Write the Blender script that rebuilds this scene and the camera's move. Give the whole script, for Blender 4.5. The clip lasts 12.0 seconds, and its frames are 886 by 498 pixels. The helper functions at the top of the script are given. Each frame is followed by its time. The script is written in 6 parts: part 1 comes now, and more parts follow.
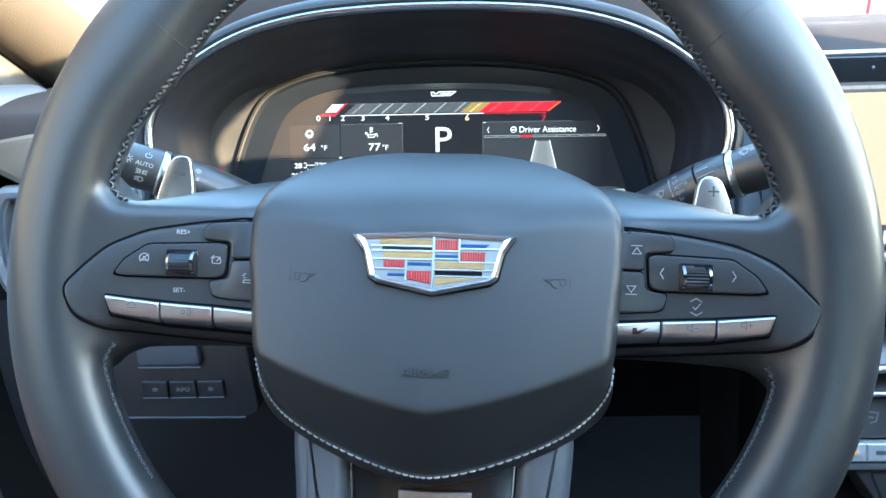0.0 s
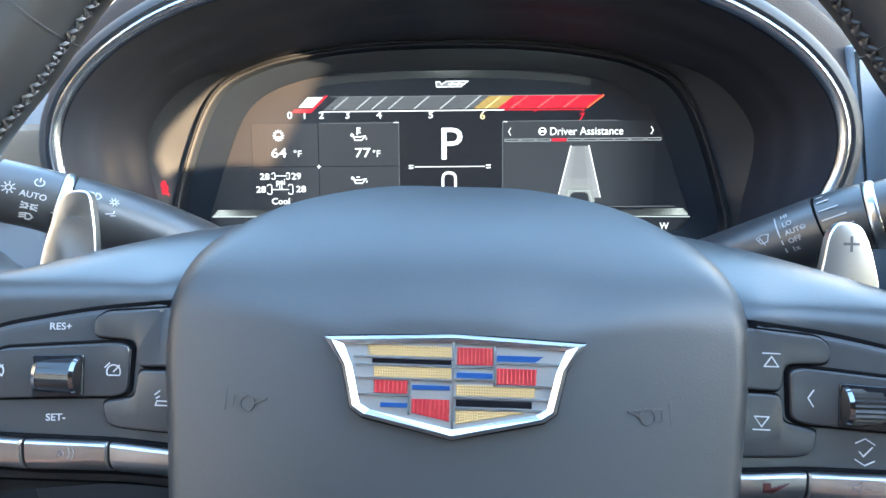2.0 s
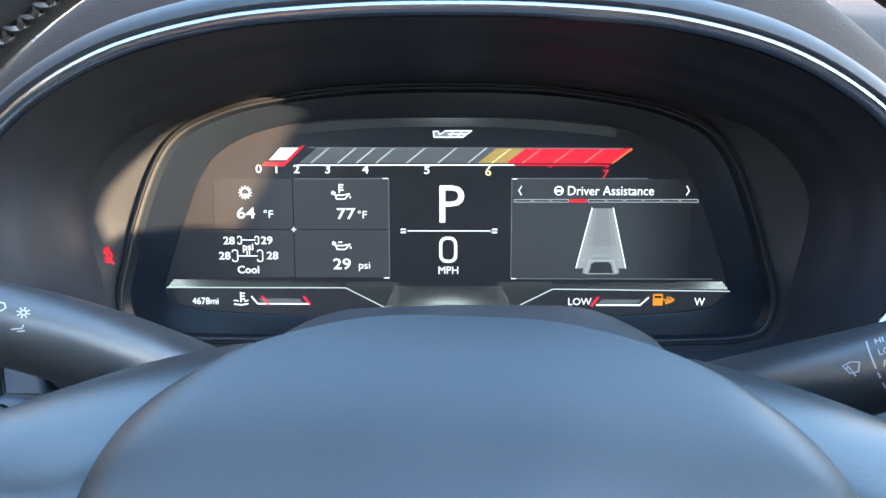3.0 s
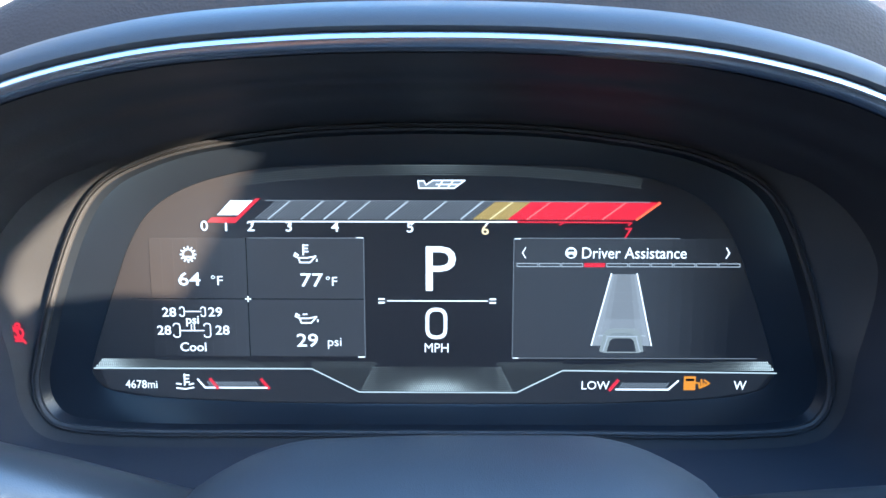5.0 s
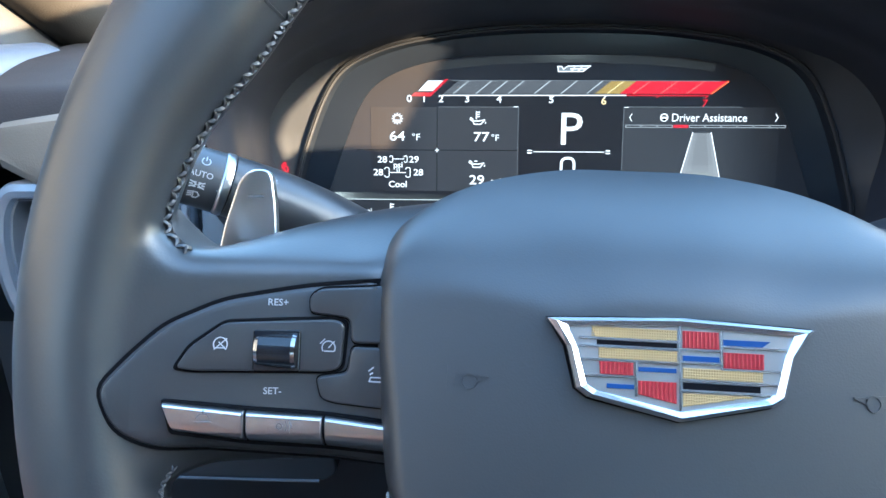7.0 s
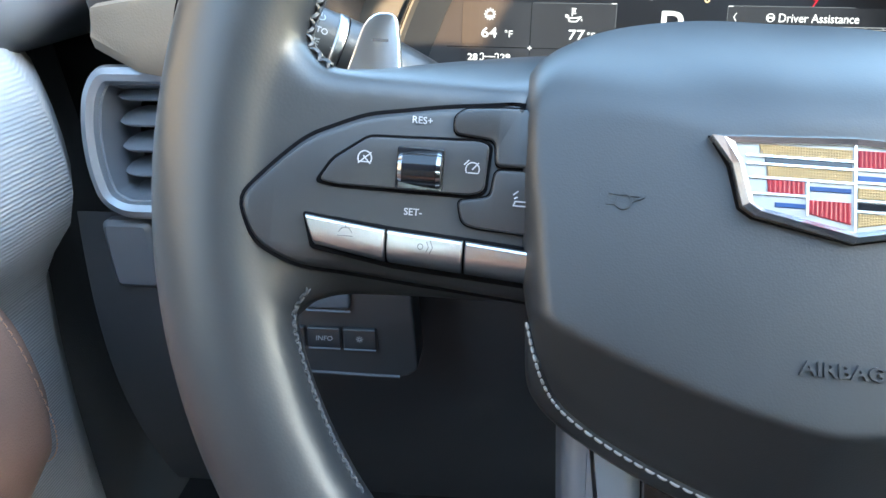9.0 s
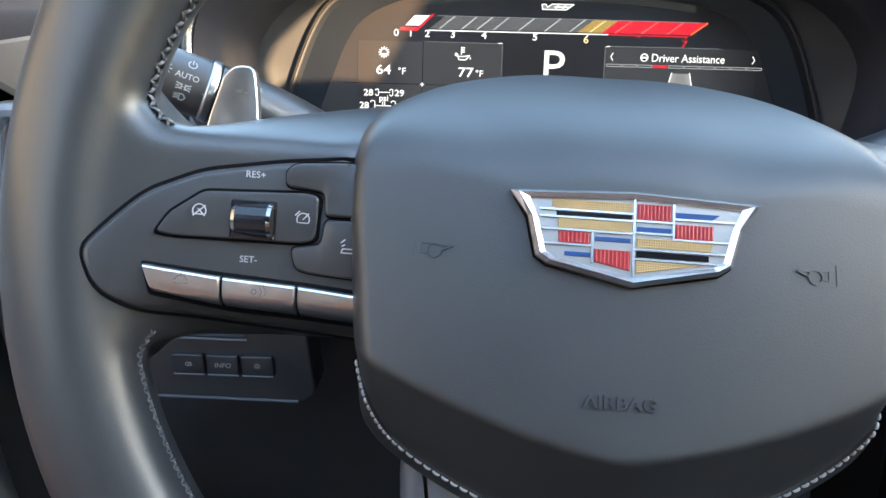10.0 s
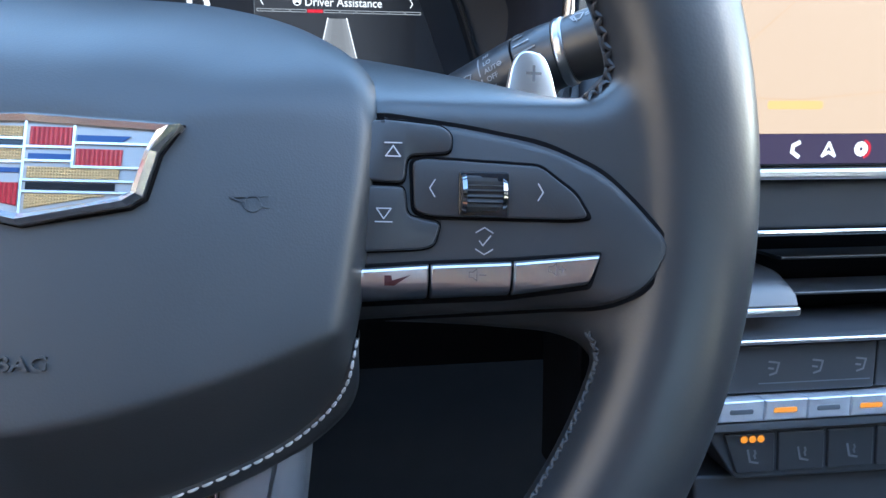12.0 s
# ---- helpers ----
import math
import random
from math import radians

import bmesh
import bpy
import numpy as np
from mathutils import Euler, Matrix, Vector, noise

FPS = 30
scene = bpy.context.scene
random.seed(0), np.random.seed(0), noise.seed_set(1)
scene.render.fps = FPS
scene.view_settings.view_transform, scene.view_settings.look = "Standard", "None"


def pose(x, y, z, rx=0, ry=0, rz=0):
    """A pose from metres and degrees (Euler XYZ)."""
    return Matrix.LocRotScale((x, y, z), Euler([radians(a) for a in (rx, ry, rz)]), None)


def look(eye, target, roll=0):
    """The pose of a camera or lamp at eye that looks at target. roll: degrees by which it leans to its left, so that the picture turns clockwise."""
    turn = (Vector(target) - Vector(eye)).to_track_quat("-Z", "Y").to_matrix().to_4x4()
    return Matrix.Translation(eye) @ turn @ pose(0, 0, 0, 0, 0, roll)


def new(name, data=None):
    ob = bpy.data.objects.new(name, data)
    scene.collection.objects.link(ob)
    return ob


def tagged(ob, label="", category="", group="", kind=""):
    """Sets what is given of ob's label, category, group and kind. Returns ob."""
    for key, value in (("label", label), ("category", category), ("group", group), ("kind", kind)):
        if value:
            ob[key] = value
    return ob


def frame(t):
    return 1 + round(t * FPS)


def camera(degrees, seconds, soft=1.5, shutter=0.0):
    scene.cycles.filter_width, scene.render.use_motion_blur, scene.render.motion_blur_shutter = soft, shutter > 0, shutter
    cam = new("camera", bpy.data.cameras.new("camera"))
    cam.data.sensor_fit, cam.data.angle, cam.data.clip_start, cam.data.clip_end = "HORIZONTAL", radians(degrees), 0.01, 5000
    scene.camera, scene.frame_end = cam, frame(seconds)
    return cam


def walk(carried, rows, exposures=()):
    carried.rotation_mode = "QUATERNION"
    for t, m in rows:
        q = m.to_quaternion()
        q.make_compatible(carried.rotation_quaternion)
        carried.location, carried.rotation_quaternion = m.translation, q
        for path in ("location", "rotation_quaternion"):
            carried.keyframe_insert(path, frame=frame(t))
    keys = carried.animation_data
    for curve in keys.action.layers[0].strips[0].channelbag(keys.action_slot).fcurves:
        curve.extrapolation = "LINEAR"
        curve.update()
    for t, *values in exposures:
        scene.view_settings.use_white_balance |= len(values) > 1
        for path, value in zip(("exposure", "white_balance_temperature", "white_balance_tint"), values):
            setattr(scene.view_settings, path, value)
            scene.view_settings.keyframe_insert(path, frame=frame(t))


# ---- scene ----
cam = camera(67.3, 12.0)
PATH = [
    (0, (0.025, 0.012, 0.857), (-0.075, 1.878, 0.144), -2.5),
    (0.5, (0.023, 0.019, 0.856), (-0.084, 1.876, 0.121), -2.6),
    (1, (0.017, 0.047, 0.852), (-0.078, 1.894, 0.093), -2.5),
    (1.5, (0.013, 0.09, 0.854), (-0.075, 1.928, 0.07), -2.4),
    (2, (0.012, 0.123, 0.856), (-0.067, 1.951, 0.049), -2.2),
    (2.5, (0.014, 0.162, 0.864), (-0.055, 1.989, 0.045), -2.1),
    (3, (0.005, 0.192, 0.872), (-0.032, 1.996, 0.038), -1.4),
    (3.5, (0.007, 0.226, 0.879), (-0.014, 2.027, 0.008), -1.4),
    (5.3, (0.007, 0.256, 0.877), (-0.008, 2.061, 0.017), -1.0),
    (5.5, (0.006, 0.252, 0.878), (-0.002, 2.057, 0.017), -1.0),
    (6, (-0.001, 0.217, 0.884), (-0.034, 2.019, 0.016), -1.4),
    (6.5, (-0.015, 0.169, 0.883), (-0.092, 1.967, 0.012), -1.6),
    (7, (-0.043, 0.119, 0.857), (-0.175, 1.928, 0.016), -1.9),
    (7.5, (-0.065, 0.109, 0.836), (-0.191, 1.917, -0.01), -1.3),
    (7.7, (-0.068, 0.105, 0.833), (-0.225, 1.895, -0.044), -1.5),
    (9.3, (-0.077, 0.102, 0.814), (-0.281, 1.879, -0.08), -0.8),
    (9.5, (-0.074, 0.096, 0.821), (-0.229, 1.878, -0.073), -0.3),
    (10, (-0.035, 0.097, 0.831), (-0.148, 1.895, -0.037), -0.1),
    (10.5, (0.011, 0.099, 0.83), (-0.018, 1.904, -0.031), 0.2),
    (11, (0.066, 0.104, 0.82), (0.162, 1.895, -0.064), 0.8),
    (11.5, (0.081, 0.109, 0.814), (0.247, 1.876, -0.109), 1.1),
    (12, (0.085, 0.111, 0.808), (0.313, 1.883, -0.091), 1.4),
]
walk(cam, [(t, look(eye, target, roll)) for t, eye, target, roll in PATH], [(0.0, 4.65, 5700, -5), (1.0, 4.75, 5900, -4), (1.5, 4.82, 6000, 0), (2.5, 4.72, 6050, 0), (3.2, 4.36, 5600, 0), (3.7, 4.22, 5350, 1), (5.3, 4.54, 5000, 0), (6.0, 4.80, 5100, -2), (6.5, 4.66, 5250, 0), (7.0, 4.48, 5450, -1), (7.5, 4.68, 5750, -2), (9.5, 4.86, 6650, 1), (10.0, 4.42, 6800, 4), (10.5, 4.56, 6700, 6), (11.0, 4.34, 6400, 6), (11.5, 4.34, 5950, 5), (12.0, 4.34, 5650, 4)])

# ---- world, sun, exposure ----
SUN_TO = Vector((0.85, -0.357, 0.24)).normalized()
world = bpy.data.worlds.new("sky")
scene.world = world
world.use_nodes = True
wn = world.node_tree.nodes
sky = wn.new("ShaderNodeTexSky")
sky.sky_type = "NISHITA"
sky.sun_disc = False
sky.sun_elevation = math.asin(SUN_TO.z)
sky.sun_rotation = math.atan2(SUN_TO.x, SUN_TO.y)
wn["Background"].inputs["Strength"].default_value = 0.15
world.node_tree.links.new(sky.outputs[0], wn["Background"].inputs["Color"])
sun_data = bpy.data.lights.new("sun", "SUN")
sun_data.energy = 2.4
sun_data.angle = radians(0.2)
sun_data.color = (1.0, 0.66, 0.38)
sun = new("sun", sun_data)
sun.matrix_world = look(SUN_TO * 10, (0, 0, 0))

# ---- materials ----


def material(name, color, rough=0.5, metal=0.0, emit=None, strength=1.0, bump=0.0, scale=400.0, vary=0.12, spec=0.5, coat=0.0, kind="noise"):
    m = bpy.data.materials.new(name)
    m.use_nodes = True
    nt = m.node_tree
    b = nt.nodes["Principled BSDF"]
    b.inputs["Roughness"].default_value = rough
    b.inputs["Metallic"].default_value = metal
    b.inputs["Specular IOR Level"].default_value = spec
    b.inputs["Coat Weight"].default_value = coat
    b.inputs["Coat Roughness"].default_value = 0.06
    b.inputs["Base Color"].default_value = (*color, 1)
    if emit:
        b.inputs["Emission Color"].default_value = (*emit, 1)
        b.inputs["Emission Strength"].default_value = strength
        return m
    tc = nt.nodes.new("ShaderNodeTexCoord")
    big = nt.nodes.new("ShaderNodeTexNoise")
    big.inputs["Scale"].default_value = 28.0
    big.inputs["Detail"].default_value = 5.0
    nt.links.new(tc.outputs["Object"], big.inputs["Vector"])
    ramp = nt.nodes.new("ShaderNodeMix")
    ramp.data_type = "RGBA"
    ramp.inputs[6].default_value = (*[c * (1 - vary) for c in color], 1)
    ramp.inputs[7].default_value = (*[min(1, c * (1 + vary)) for c in color], 1)
    nt.links.new(big.outputs["Fac"], ramp.inputs[0])
    nt.links.new(ramp.outputs[2], b.inputs["Base Color"])
    wear = nt.nodes.new("ShaderNodeMapRange")
    wear.inputs["To Min"].default_value = max(0.02, rough * 0.85)
    wear.inputs["To Max"].default_value = min(1, rough * 1.15)
    nt.links.new(big.outputs["Fac"], wear.inputs["Value"])
    nt.links.new(wear.outputs[0], b.inputs["Roughness"])
    if bump:
        if kind == "leather":
            t = nt.nodes.new("ShaderNodeTexVoronoi")
            t.inputs["Scale"].default_value = scale
            src = t.outputs["Distance"]
        elif kind == "weave":
            t = nt.nodes.new("ShaderNodeTexWave")
            t.bands_direction = "Z"
            t.inputs["Scale"].default_value = scale
            t.inputs["Distortion"].default_value = 1.5
            src = t.outputs["Fac"]
        else:
            t = nt.nodes.new("ShaderNodeTexNoise")
            t.inputs["Scale"].default_value = scale
            t.inputs["Detail"].default_value = 3.0
            src = t.outputs["Fac"]
        nt.links.new(tc.outputs["Object"], t.inputs["Vector"])
        bp = nt.nodes.new("ShaderNodeBump")
        bp.inputs["Strength"].default_value = bump
        bp.inputs["Distance"].default_value = 0.0004
        nt.links.new(src, bp.inputs["Height"])
        nt.links.new(bp.outputs[0], b.inputs["Normal"])
    return m


LEATHER = material("black_leather", (0.024, 0.0255, 0.028), 0.38, spec=0.7, bump=0.045, scale=1100, kind="leather")
PAD = material("pad_leather", (0.022, 0.024, 0.0268), 0.46, spec=0.62, bump=0.06, scale=1700, kind="leather")
# Paler copy of dash_leather: the sun on the dash end is in the colour.
DASH_SUNLIT = material("dash_sunlit_leather", (0.185, 0.138, 0.100), 0.55, spec=0.35, bump=0.25, scale=900, kind="leather", vary=0.15)
VENT_METAL = material("vent_frame_metal", (0.36, 0.385, 0.42), 0.36, 0.75, vary=0.06)
SEAT_LEATHER = material("seat_leather", (0.24, 0.14, 0.105), 0.5, bump=0.3, scale=900, kind="leather")
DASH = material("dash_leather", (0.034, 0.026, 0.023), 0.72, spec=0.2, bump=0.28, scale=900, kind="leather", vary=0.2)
PLASTIC = material("black_plastic", (0.034, 0.0355, 0.039), 0.36, spec=0.75, bump=0.12, scale=1800)
SOFT = material("soft_plastic", (0.040, 0.042, 0.047), 0.45, bump=0.2, scale=2200)
SWITCH = material("switch_plastic", (0.026, 0.0275, 0.031), 0.36, spec=0.65, bump=0.08, scale=2600)
GLOSS = material("gloss_black", (0.010, 0.011, 0.014), 0.16, vary=0.2)
FUNNEL = material("binnacle_plastic", (0.033, 0.034, 0.038), 0.5, spec=0.3, bump=0.1, scale=900)
LINER = material("liner_plastic", (0.026, 0.029, 0.039), 0.5, spec=0.3, bump=0.1, scale=900)
HOOD_EDGE = material("hood_soft_plastic", (0.026, 0.028, 0.033), 0.55, spec=0.32, bump=0.2, scale=2200)
BEZEL = material("bezel_gloss", (0.009, 0.012, 0.018), 0.32, spec=0.4)
# Nearly black: deep shade under the dash is put into this colour.
FOOTWELL_SHADE = material("footwell_shade", (0.009, 0.009, 0.010), 0.8, spec=0.1, bump=0.3, scale=900)
RUBBER = material("dark_gap", (0.004, 0.004, 0.005), 0.8, spec=0.05)
CHROME = material("chrome", (0.80, 0.81, 0.83), 0.10, 1.0, vary=0.03)
SATIN = material("satin_silver", (0.56, 0.555, 0.56), 0.30, 1.0, vary=0.05, bump=0.05, scale=3000)
CHEEK = material("cheek_plastic", (0.19, 0.20, 0.22), 0.42, bump=0.15, scale=1800)
PANEL_GREY = material("grey_plastic", (0.115, 0.122, 0.138), 0.42, bump=0.15, scale=1800)
RING_METAL = material("ring_metal", (0.54, 0.55, 0.57), 0.24, 1.0, vary=0.04)
SATIN_TRIM = material("satin_grey_trim", (0.15, 0.165, 0.19), 0.4, 0.5, vary=0.06)
PADDLE = material("paddle_metal", (0.82, 0.815, 0.81), 0.30, 1.0, vary=0.05)
CREST_RIM = material("crest_rim_silver", (0.86, 0.86, 0.86), 0.24, 1.0, vary=0.03)
CREST_SILVER = material("crest_silver", (0.34, 0.325, 0.31), 0.36, 0.8, vary=0.08)
TOGGLE = material("toggle_silver", (0.56, 0.58, 0.62), 0.42, 0.55, vary=0.04)
THREAD = material("pale_thread", (0.40, 0.39, 0.38), 0.7)
DARK_THREAD = material("dark_thread", (0.020, 0.020, 0.023), 0.45, spec=0.7)
GREY_THREAD = material("grey_thread", (0.055, 0.055, 0.058), 0.8)
PRINT = material("white_print", (0.40, 0.41, 0.43), 0.5)
PRINT_GREY = material("grey_print", (0.16, 0.16, 0.17), 0.5)
TAN = material("tan_leather", (0.36, 0.21, 0.16), 0.45, bump=0.3, scale=900, kind="leather")
TAN_THREAD = material("tan_thread", (0.50, 0.27, 0.17), 0.7)
DOOR = material("door_fabric", (0.28, 0.285, 0.30), 0.45, bump=0.7, scale=140, kind="weave")
PILLAR = material("pillar_cloth", (0.036, 0.029, 0.022), 0.9, bump=0.5, scale=700)
HEAD = material("headliner_cloth", (0.20, 0.195, 0.19), 0.95, bump=0.4, scale=700)
TRIM_CLOTH = material("trim_cloth", (0.07, 0.07, 0.072), 0.9, bump=0.4, scale=700)
CARPET = material("carpet", (0.011, 0.0115, 0.013), 0.95, bump=0.8, scale=900)
GOLD = material("gold_enamel", (0.36, 0.245, 0.105), 0.5, 0.1)
DARK_CHROME = material("dark_chrome", (0.022, 0.022, 0.024), 0.5, 0.0, spec=0.35, vary=0.05)
SMOKED = material("smoked_chrome", (0.26, 0.265, 0.28), 0.16, 1.0, vary=0.04)
RED = material("red_enamel", (0.30, 0.010, 0.020), 0.4, spec=0.3, coat=0.1)
BLUE = material("blue_enamel", (0.010, 0.045, 0.16), 0.3, spec=0.4, coat=0.15)
BLACK_EN = material("black_enamel", (0.006, 0.006, 0.008), 0.12)
V_PRINT = material("dark_red_print", (0.045, 0.008, 0.010), 0.5)
GLASS_PANEL = material("display_glass", (0.035, 0.032, 0.033), 0.34, spec=0.14, vary=0.02)


def glow(name, color, strength):
    """A lit part of a display, seen in the same dark glass as the rest."""
    return material(name, (0.035, 0.032, 0.033), 0.34, emit=color, strength=strength * 0.078, spec=0.14)


G_WHITE = glow("display_white", (1.0, 1.0, 1.0), 1.0)
G_GREY = glow("display_grey", (0.30, 0.32, 0.34), 0.6)
G_DIM = glow("display_dim", (0.30, 0.31, 0.33), 0.6)
G_RED = glow("display_red", (0.90, 0.012, 0.035), 0.72)
G_GOLD = glow("display_gold", (0.55, 0.36, 0.10), 0.8)
G_AMBER = glow("display_amber", (1.0, 0.33, 0.01), 0.66)
G_MAP = glow("map_sand", (1.0, 0.70, 0.46), 0.62)
G_ROAD = glow("map_road", (0.95, 0.56, 0.18), 0.85)
G_PURPLE = glow("screen_purple", (0.035, 0.015, 0.055), 0.8)
G_BAR = glow("screen_bar", (0.10, 0.10, 0.11), 0.8)

# ---- mesh helpers (millimetres in, metres out) ----
MM = 0.001


def part(name, bm, mat, parent=None, label="", smooth=True, at=None):
    bmesh.ops.recalc_face_normals(bm, faces=bm.faces[:])
    me = bpy.data.meshes.new(name)
    bm.to_mesh(me)
    bm.free()
    me.materials.append(mat)
    if smooth:
        me.shade_smooth()
        me.set_sharp_from_angle(angle=radians(42))
    ob = new(name, me)
    if parent:
        ob.parent = parent
    if at:
        ob.matrix_basis = at
    if label:
        tagged(ob, label)
    return ob


def thing(name, m, label, category, group="", kind=""):
    ob = new(name)
    ob.empty_display_size = 0.02
    ob.matrix_world = m
    return tagged(ob, label, category, group, kind)


def axes(o, rake, roll, yaw=0):
    """A frame that leans back by rake degrees: x right, y up along its face, z towards the driver."""
    return Matrix.Translation(o) @ pose(0, 0, 0, 0, 0, yaw) @ pose(0, 0, 0, 90 - rake, 0, 0) @ pose(0, 0, 0, 0, 0, roll)


def spline(pts, n, closed=True):
    """n points along a smooth curve through pts."""
    p = [np.array(a, float) for a in pts]
    k = len(p)
    segs = k if closed else k - 1
    out = []
    for i in range(n):
        u = i / n * segs if closed else i / (n - 1) * segs
        j = min(int(u), segs - 1)
        f = u - j
        if closed:
            a, b, c, d = (p[(j + q) % k] for q in (-1, 0, 1, 2))
        else:
            a, b, c, d = (p[min(max(j + q, 0), k - 1)] for q in (-1, 0, 1, 2))
        out.append(0.5 * (2 * b + (c - a) * f + (2 * a - 5 * b + 4 * c - d) * f * f + (3 * b - a - 3 * c + d) * f ** 3))
    return out


def rounded(pts, r, n=5):
    """A polygon with its corners rounded off at radius r (a number, or one per corner)."""
    k = len(pts)
    out = []
    for i in range(k):
        a, b, c = (np.array(pts[(i + q) % k][:2], float) for q in (-1, 0, 1))
        rr = r[i] if isinstance(r, (list, tuple)) else r
        u, v = a - b, c - b
        lu, lv = np.linalg.norm(u), np.linalg.norm(v)
        d = min(rr, lu * 0.48, lv * 0.48)
        s, e = b + u / lu * d, b + v / lv * d
        for q in range(n + 1):
            f = q / n
            out.append((1 - f) ** 2 * s + 2 * f * (1 - f) * b + f * f * e)
    return out


def inset(pts, d):
    """The loop moved inwards by d along its normals."""
    p = np.array([a[:2] for a in pts], float)
    area = 0.5 * np.sum(p[:, 0] * np.roll(p[:, 1], -1) - np.roll(p[:, 0], -1) * p[:, 1])
    t = np.roll(p, -1, 0) - np.roll(p, 1, 0)
    t /= np.maximum(np.linalg.norm(t, axis=1, keepdims=True), 1e-9)
    n = np.stack([-t[:, 1], t[:, 0]], 1) * (1 if area > 0 else -1)
    return p + n * d


def loft(loops, cap0=False, cap1=False, closed=True, bm=None):
    """A skin over loops of equal count."""
    bm = bm or bmesh.new()
    rows = [[bm.verts.new([c * MM for c in p]) for p in lp] for lp in loops]
    n = len(rows[0])
    for a, b in zip(rows, rows[1:]):
        for i in range(n if closed else n - 1):
            j = (i + 1) % n
            bm.faces.new((a[i], a[j], b[j], b[i]))
    if cap0:
        bm.faces.new(rows[0])
    if cap1:
        bm.faces.new(rows[-1])
    return bm


def flat(pts, z):
    return [(p[0], p[1], z) for p in pts]


def plate(pts, z0, z1, bevel=0.8, bm=None, steps=3):
    """A plate of that outline from z0 to z1, its front edge rounded."""
    loops = [flat(pts, z0), flat(pts, z1 - bevel)]
    for q in range(1, steps + 1):
        a = q / steps * math.pi / 2
        loops.append(flat(inset(pts, bevel * (1 - math.cos(a))), z1 - bevel + bevel * math.sin(a)))
    return loft(loops, True, True, bm=bm)


def box_pts(x0, y0, x1, y1):
    return [(x0, y0), (x1, y0), (x1, y1), (x0, y1)]


def tube(path, radius, n=12, squash=1.0, up=(0, 0, 1), caps=True, bm=None, closed=False):
    """A tube along path; radius is a number or a list."""
    p = [Vector(a) for a in path]
    k = len(p)
    loops = []
    for i in range(k):
        t = (p[(i + 1) % k] - p[i - 1]) if closed else (p[min(i + 1, k - 1)] - p[max(i - 1, 0)])
        t.normalize()
        s = t.cross(Vector(up))
        s.normalize()
        w = s.cross(t)
        r = radius[i] if isinstance(radius, (list, tuple)) else radius
        loops.append([p[i] + (s * math.cos(q / n * math.tau) + w * math.sin(q / n * math.tau) * squash) * r for q in range(n)])
    if closed:
        loops.append(loops[0])
    bm = loft(loops, caps and not closed, caps and not closed, bm=bm)
    if closed:
        bmesh.ops.remove_doubles(bm, verts=bm.verts[:], dist=1e-7)
    return bm


def words(body, size, mat, parent, x, y, z, turn=0, name="lettering", align="LEFT", shear=0.0, squeeze=1.0, m=None, label="", depth=0.05, weight=0.0):
    """Lettering lying on the xy plane of its parent. size: the capitals' height."""
    cu = bpy.data.curves.new(name, "FONT")
    cu.body = body
    cu.size = size / 0.73 * MM
    cu.align_x = align
    cu.shear = shear
    cu.extrude = depth * MM
    cu.offset = weight * MM
    cu.resolution_u = 3
    ob = bpy.data.objects.new(name, cu)
    scene.collection.objects.link(ob)
    me = bpy.data.meshes.new_from_object(ob)
    bpy.data.objects.remove(ob)
    me.name = name
    me.materials.clear()
    me.materials.append(mat)
    out = new(name, me)
    out.parent = parent
    base = m if m is not None else Matrix.Identity(4)
    out.matrix_basis = base @ pose(x * MM, y * MM, z * MM, 0, 0, turn) @ Matrix.Diagonal((squeeze, 1, 1, 1))
    if label:
        tagged(out, label)
    return out


def strokes(lines, width, z, bm=None, thick=0.12, m=None):
    """Flat bars along lines of points."""
    bm = bm or bmesh.new()
    for ln in lines:
        for a, b in zip(ln, ln[1:]):
            a, b = Vector(a[:2]), Vector(b[:2])
            d = b - a
            if d.length < 1e-6:
                continue
            d.normalize()
            s = Vector((-d.y, d.x)) * width / 2
            e = d * width * 0.35
            q = [a - e - s, b + e - s, b + e + s, a - e + s]
            vs = []
            for zz in (z, z + thick):
                for c in q:
                    v = Vector((c.x, c.y, zz))
                    if m is not None:
                        v = m @ v
                    vs.append(bm.verts.new(v * MM))
            bm.faces.new(vs[4:])
            for i in range(4):
                j = (i + 1) % 4
                bm.faces.new((vs[i], vs[j], vs[4 + j], vs[4 + i]))
    return bm


def ring(cx, cy, r, n=16, a0=0, a1=360):
    return [(cx + r * math.cos(radians(a0 + (a1 - a0) * i / n)), cy + r * math.sin(radians(a0 + (a1 - a0) * i / n))) for i in range(n + 1)]


def mirrored(pts):
    return [(-p[0], *p[1:]) for p in reversed(pts)]

# ---- steering wheel ----
WHEEL = axes((0.001, 0.259, 0.733), 24, -2.7)
wheel = thing("steering_wheel", WHEEL, "black leather steering wheel with three spokes and silver buttons", "steering wheel")
RIM_C, RIM_Z = (4.4, 17.0), -9.0
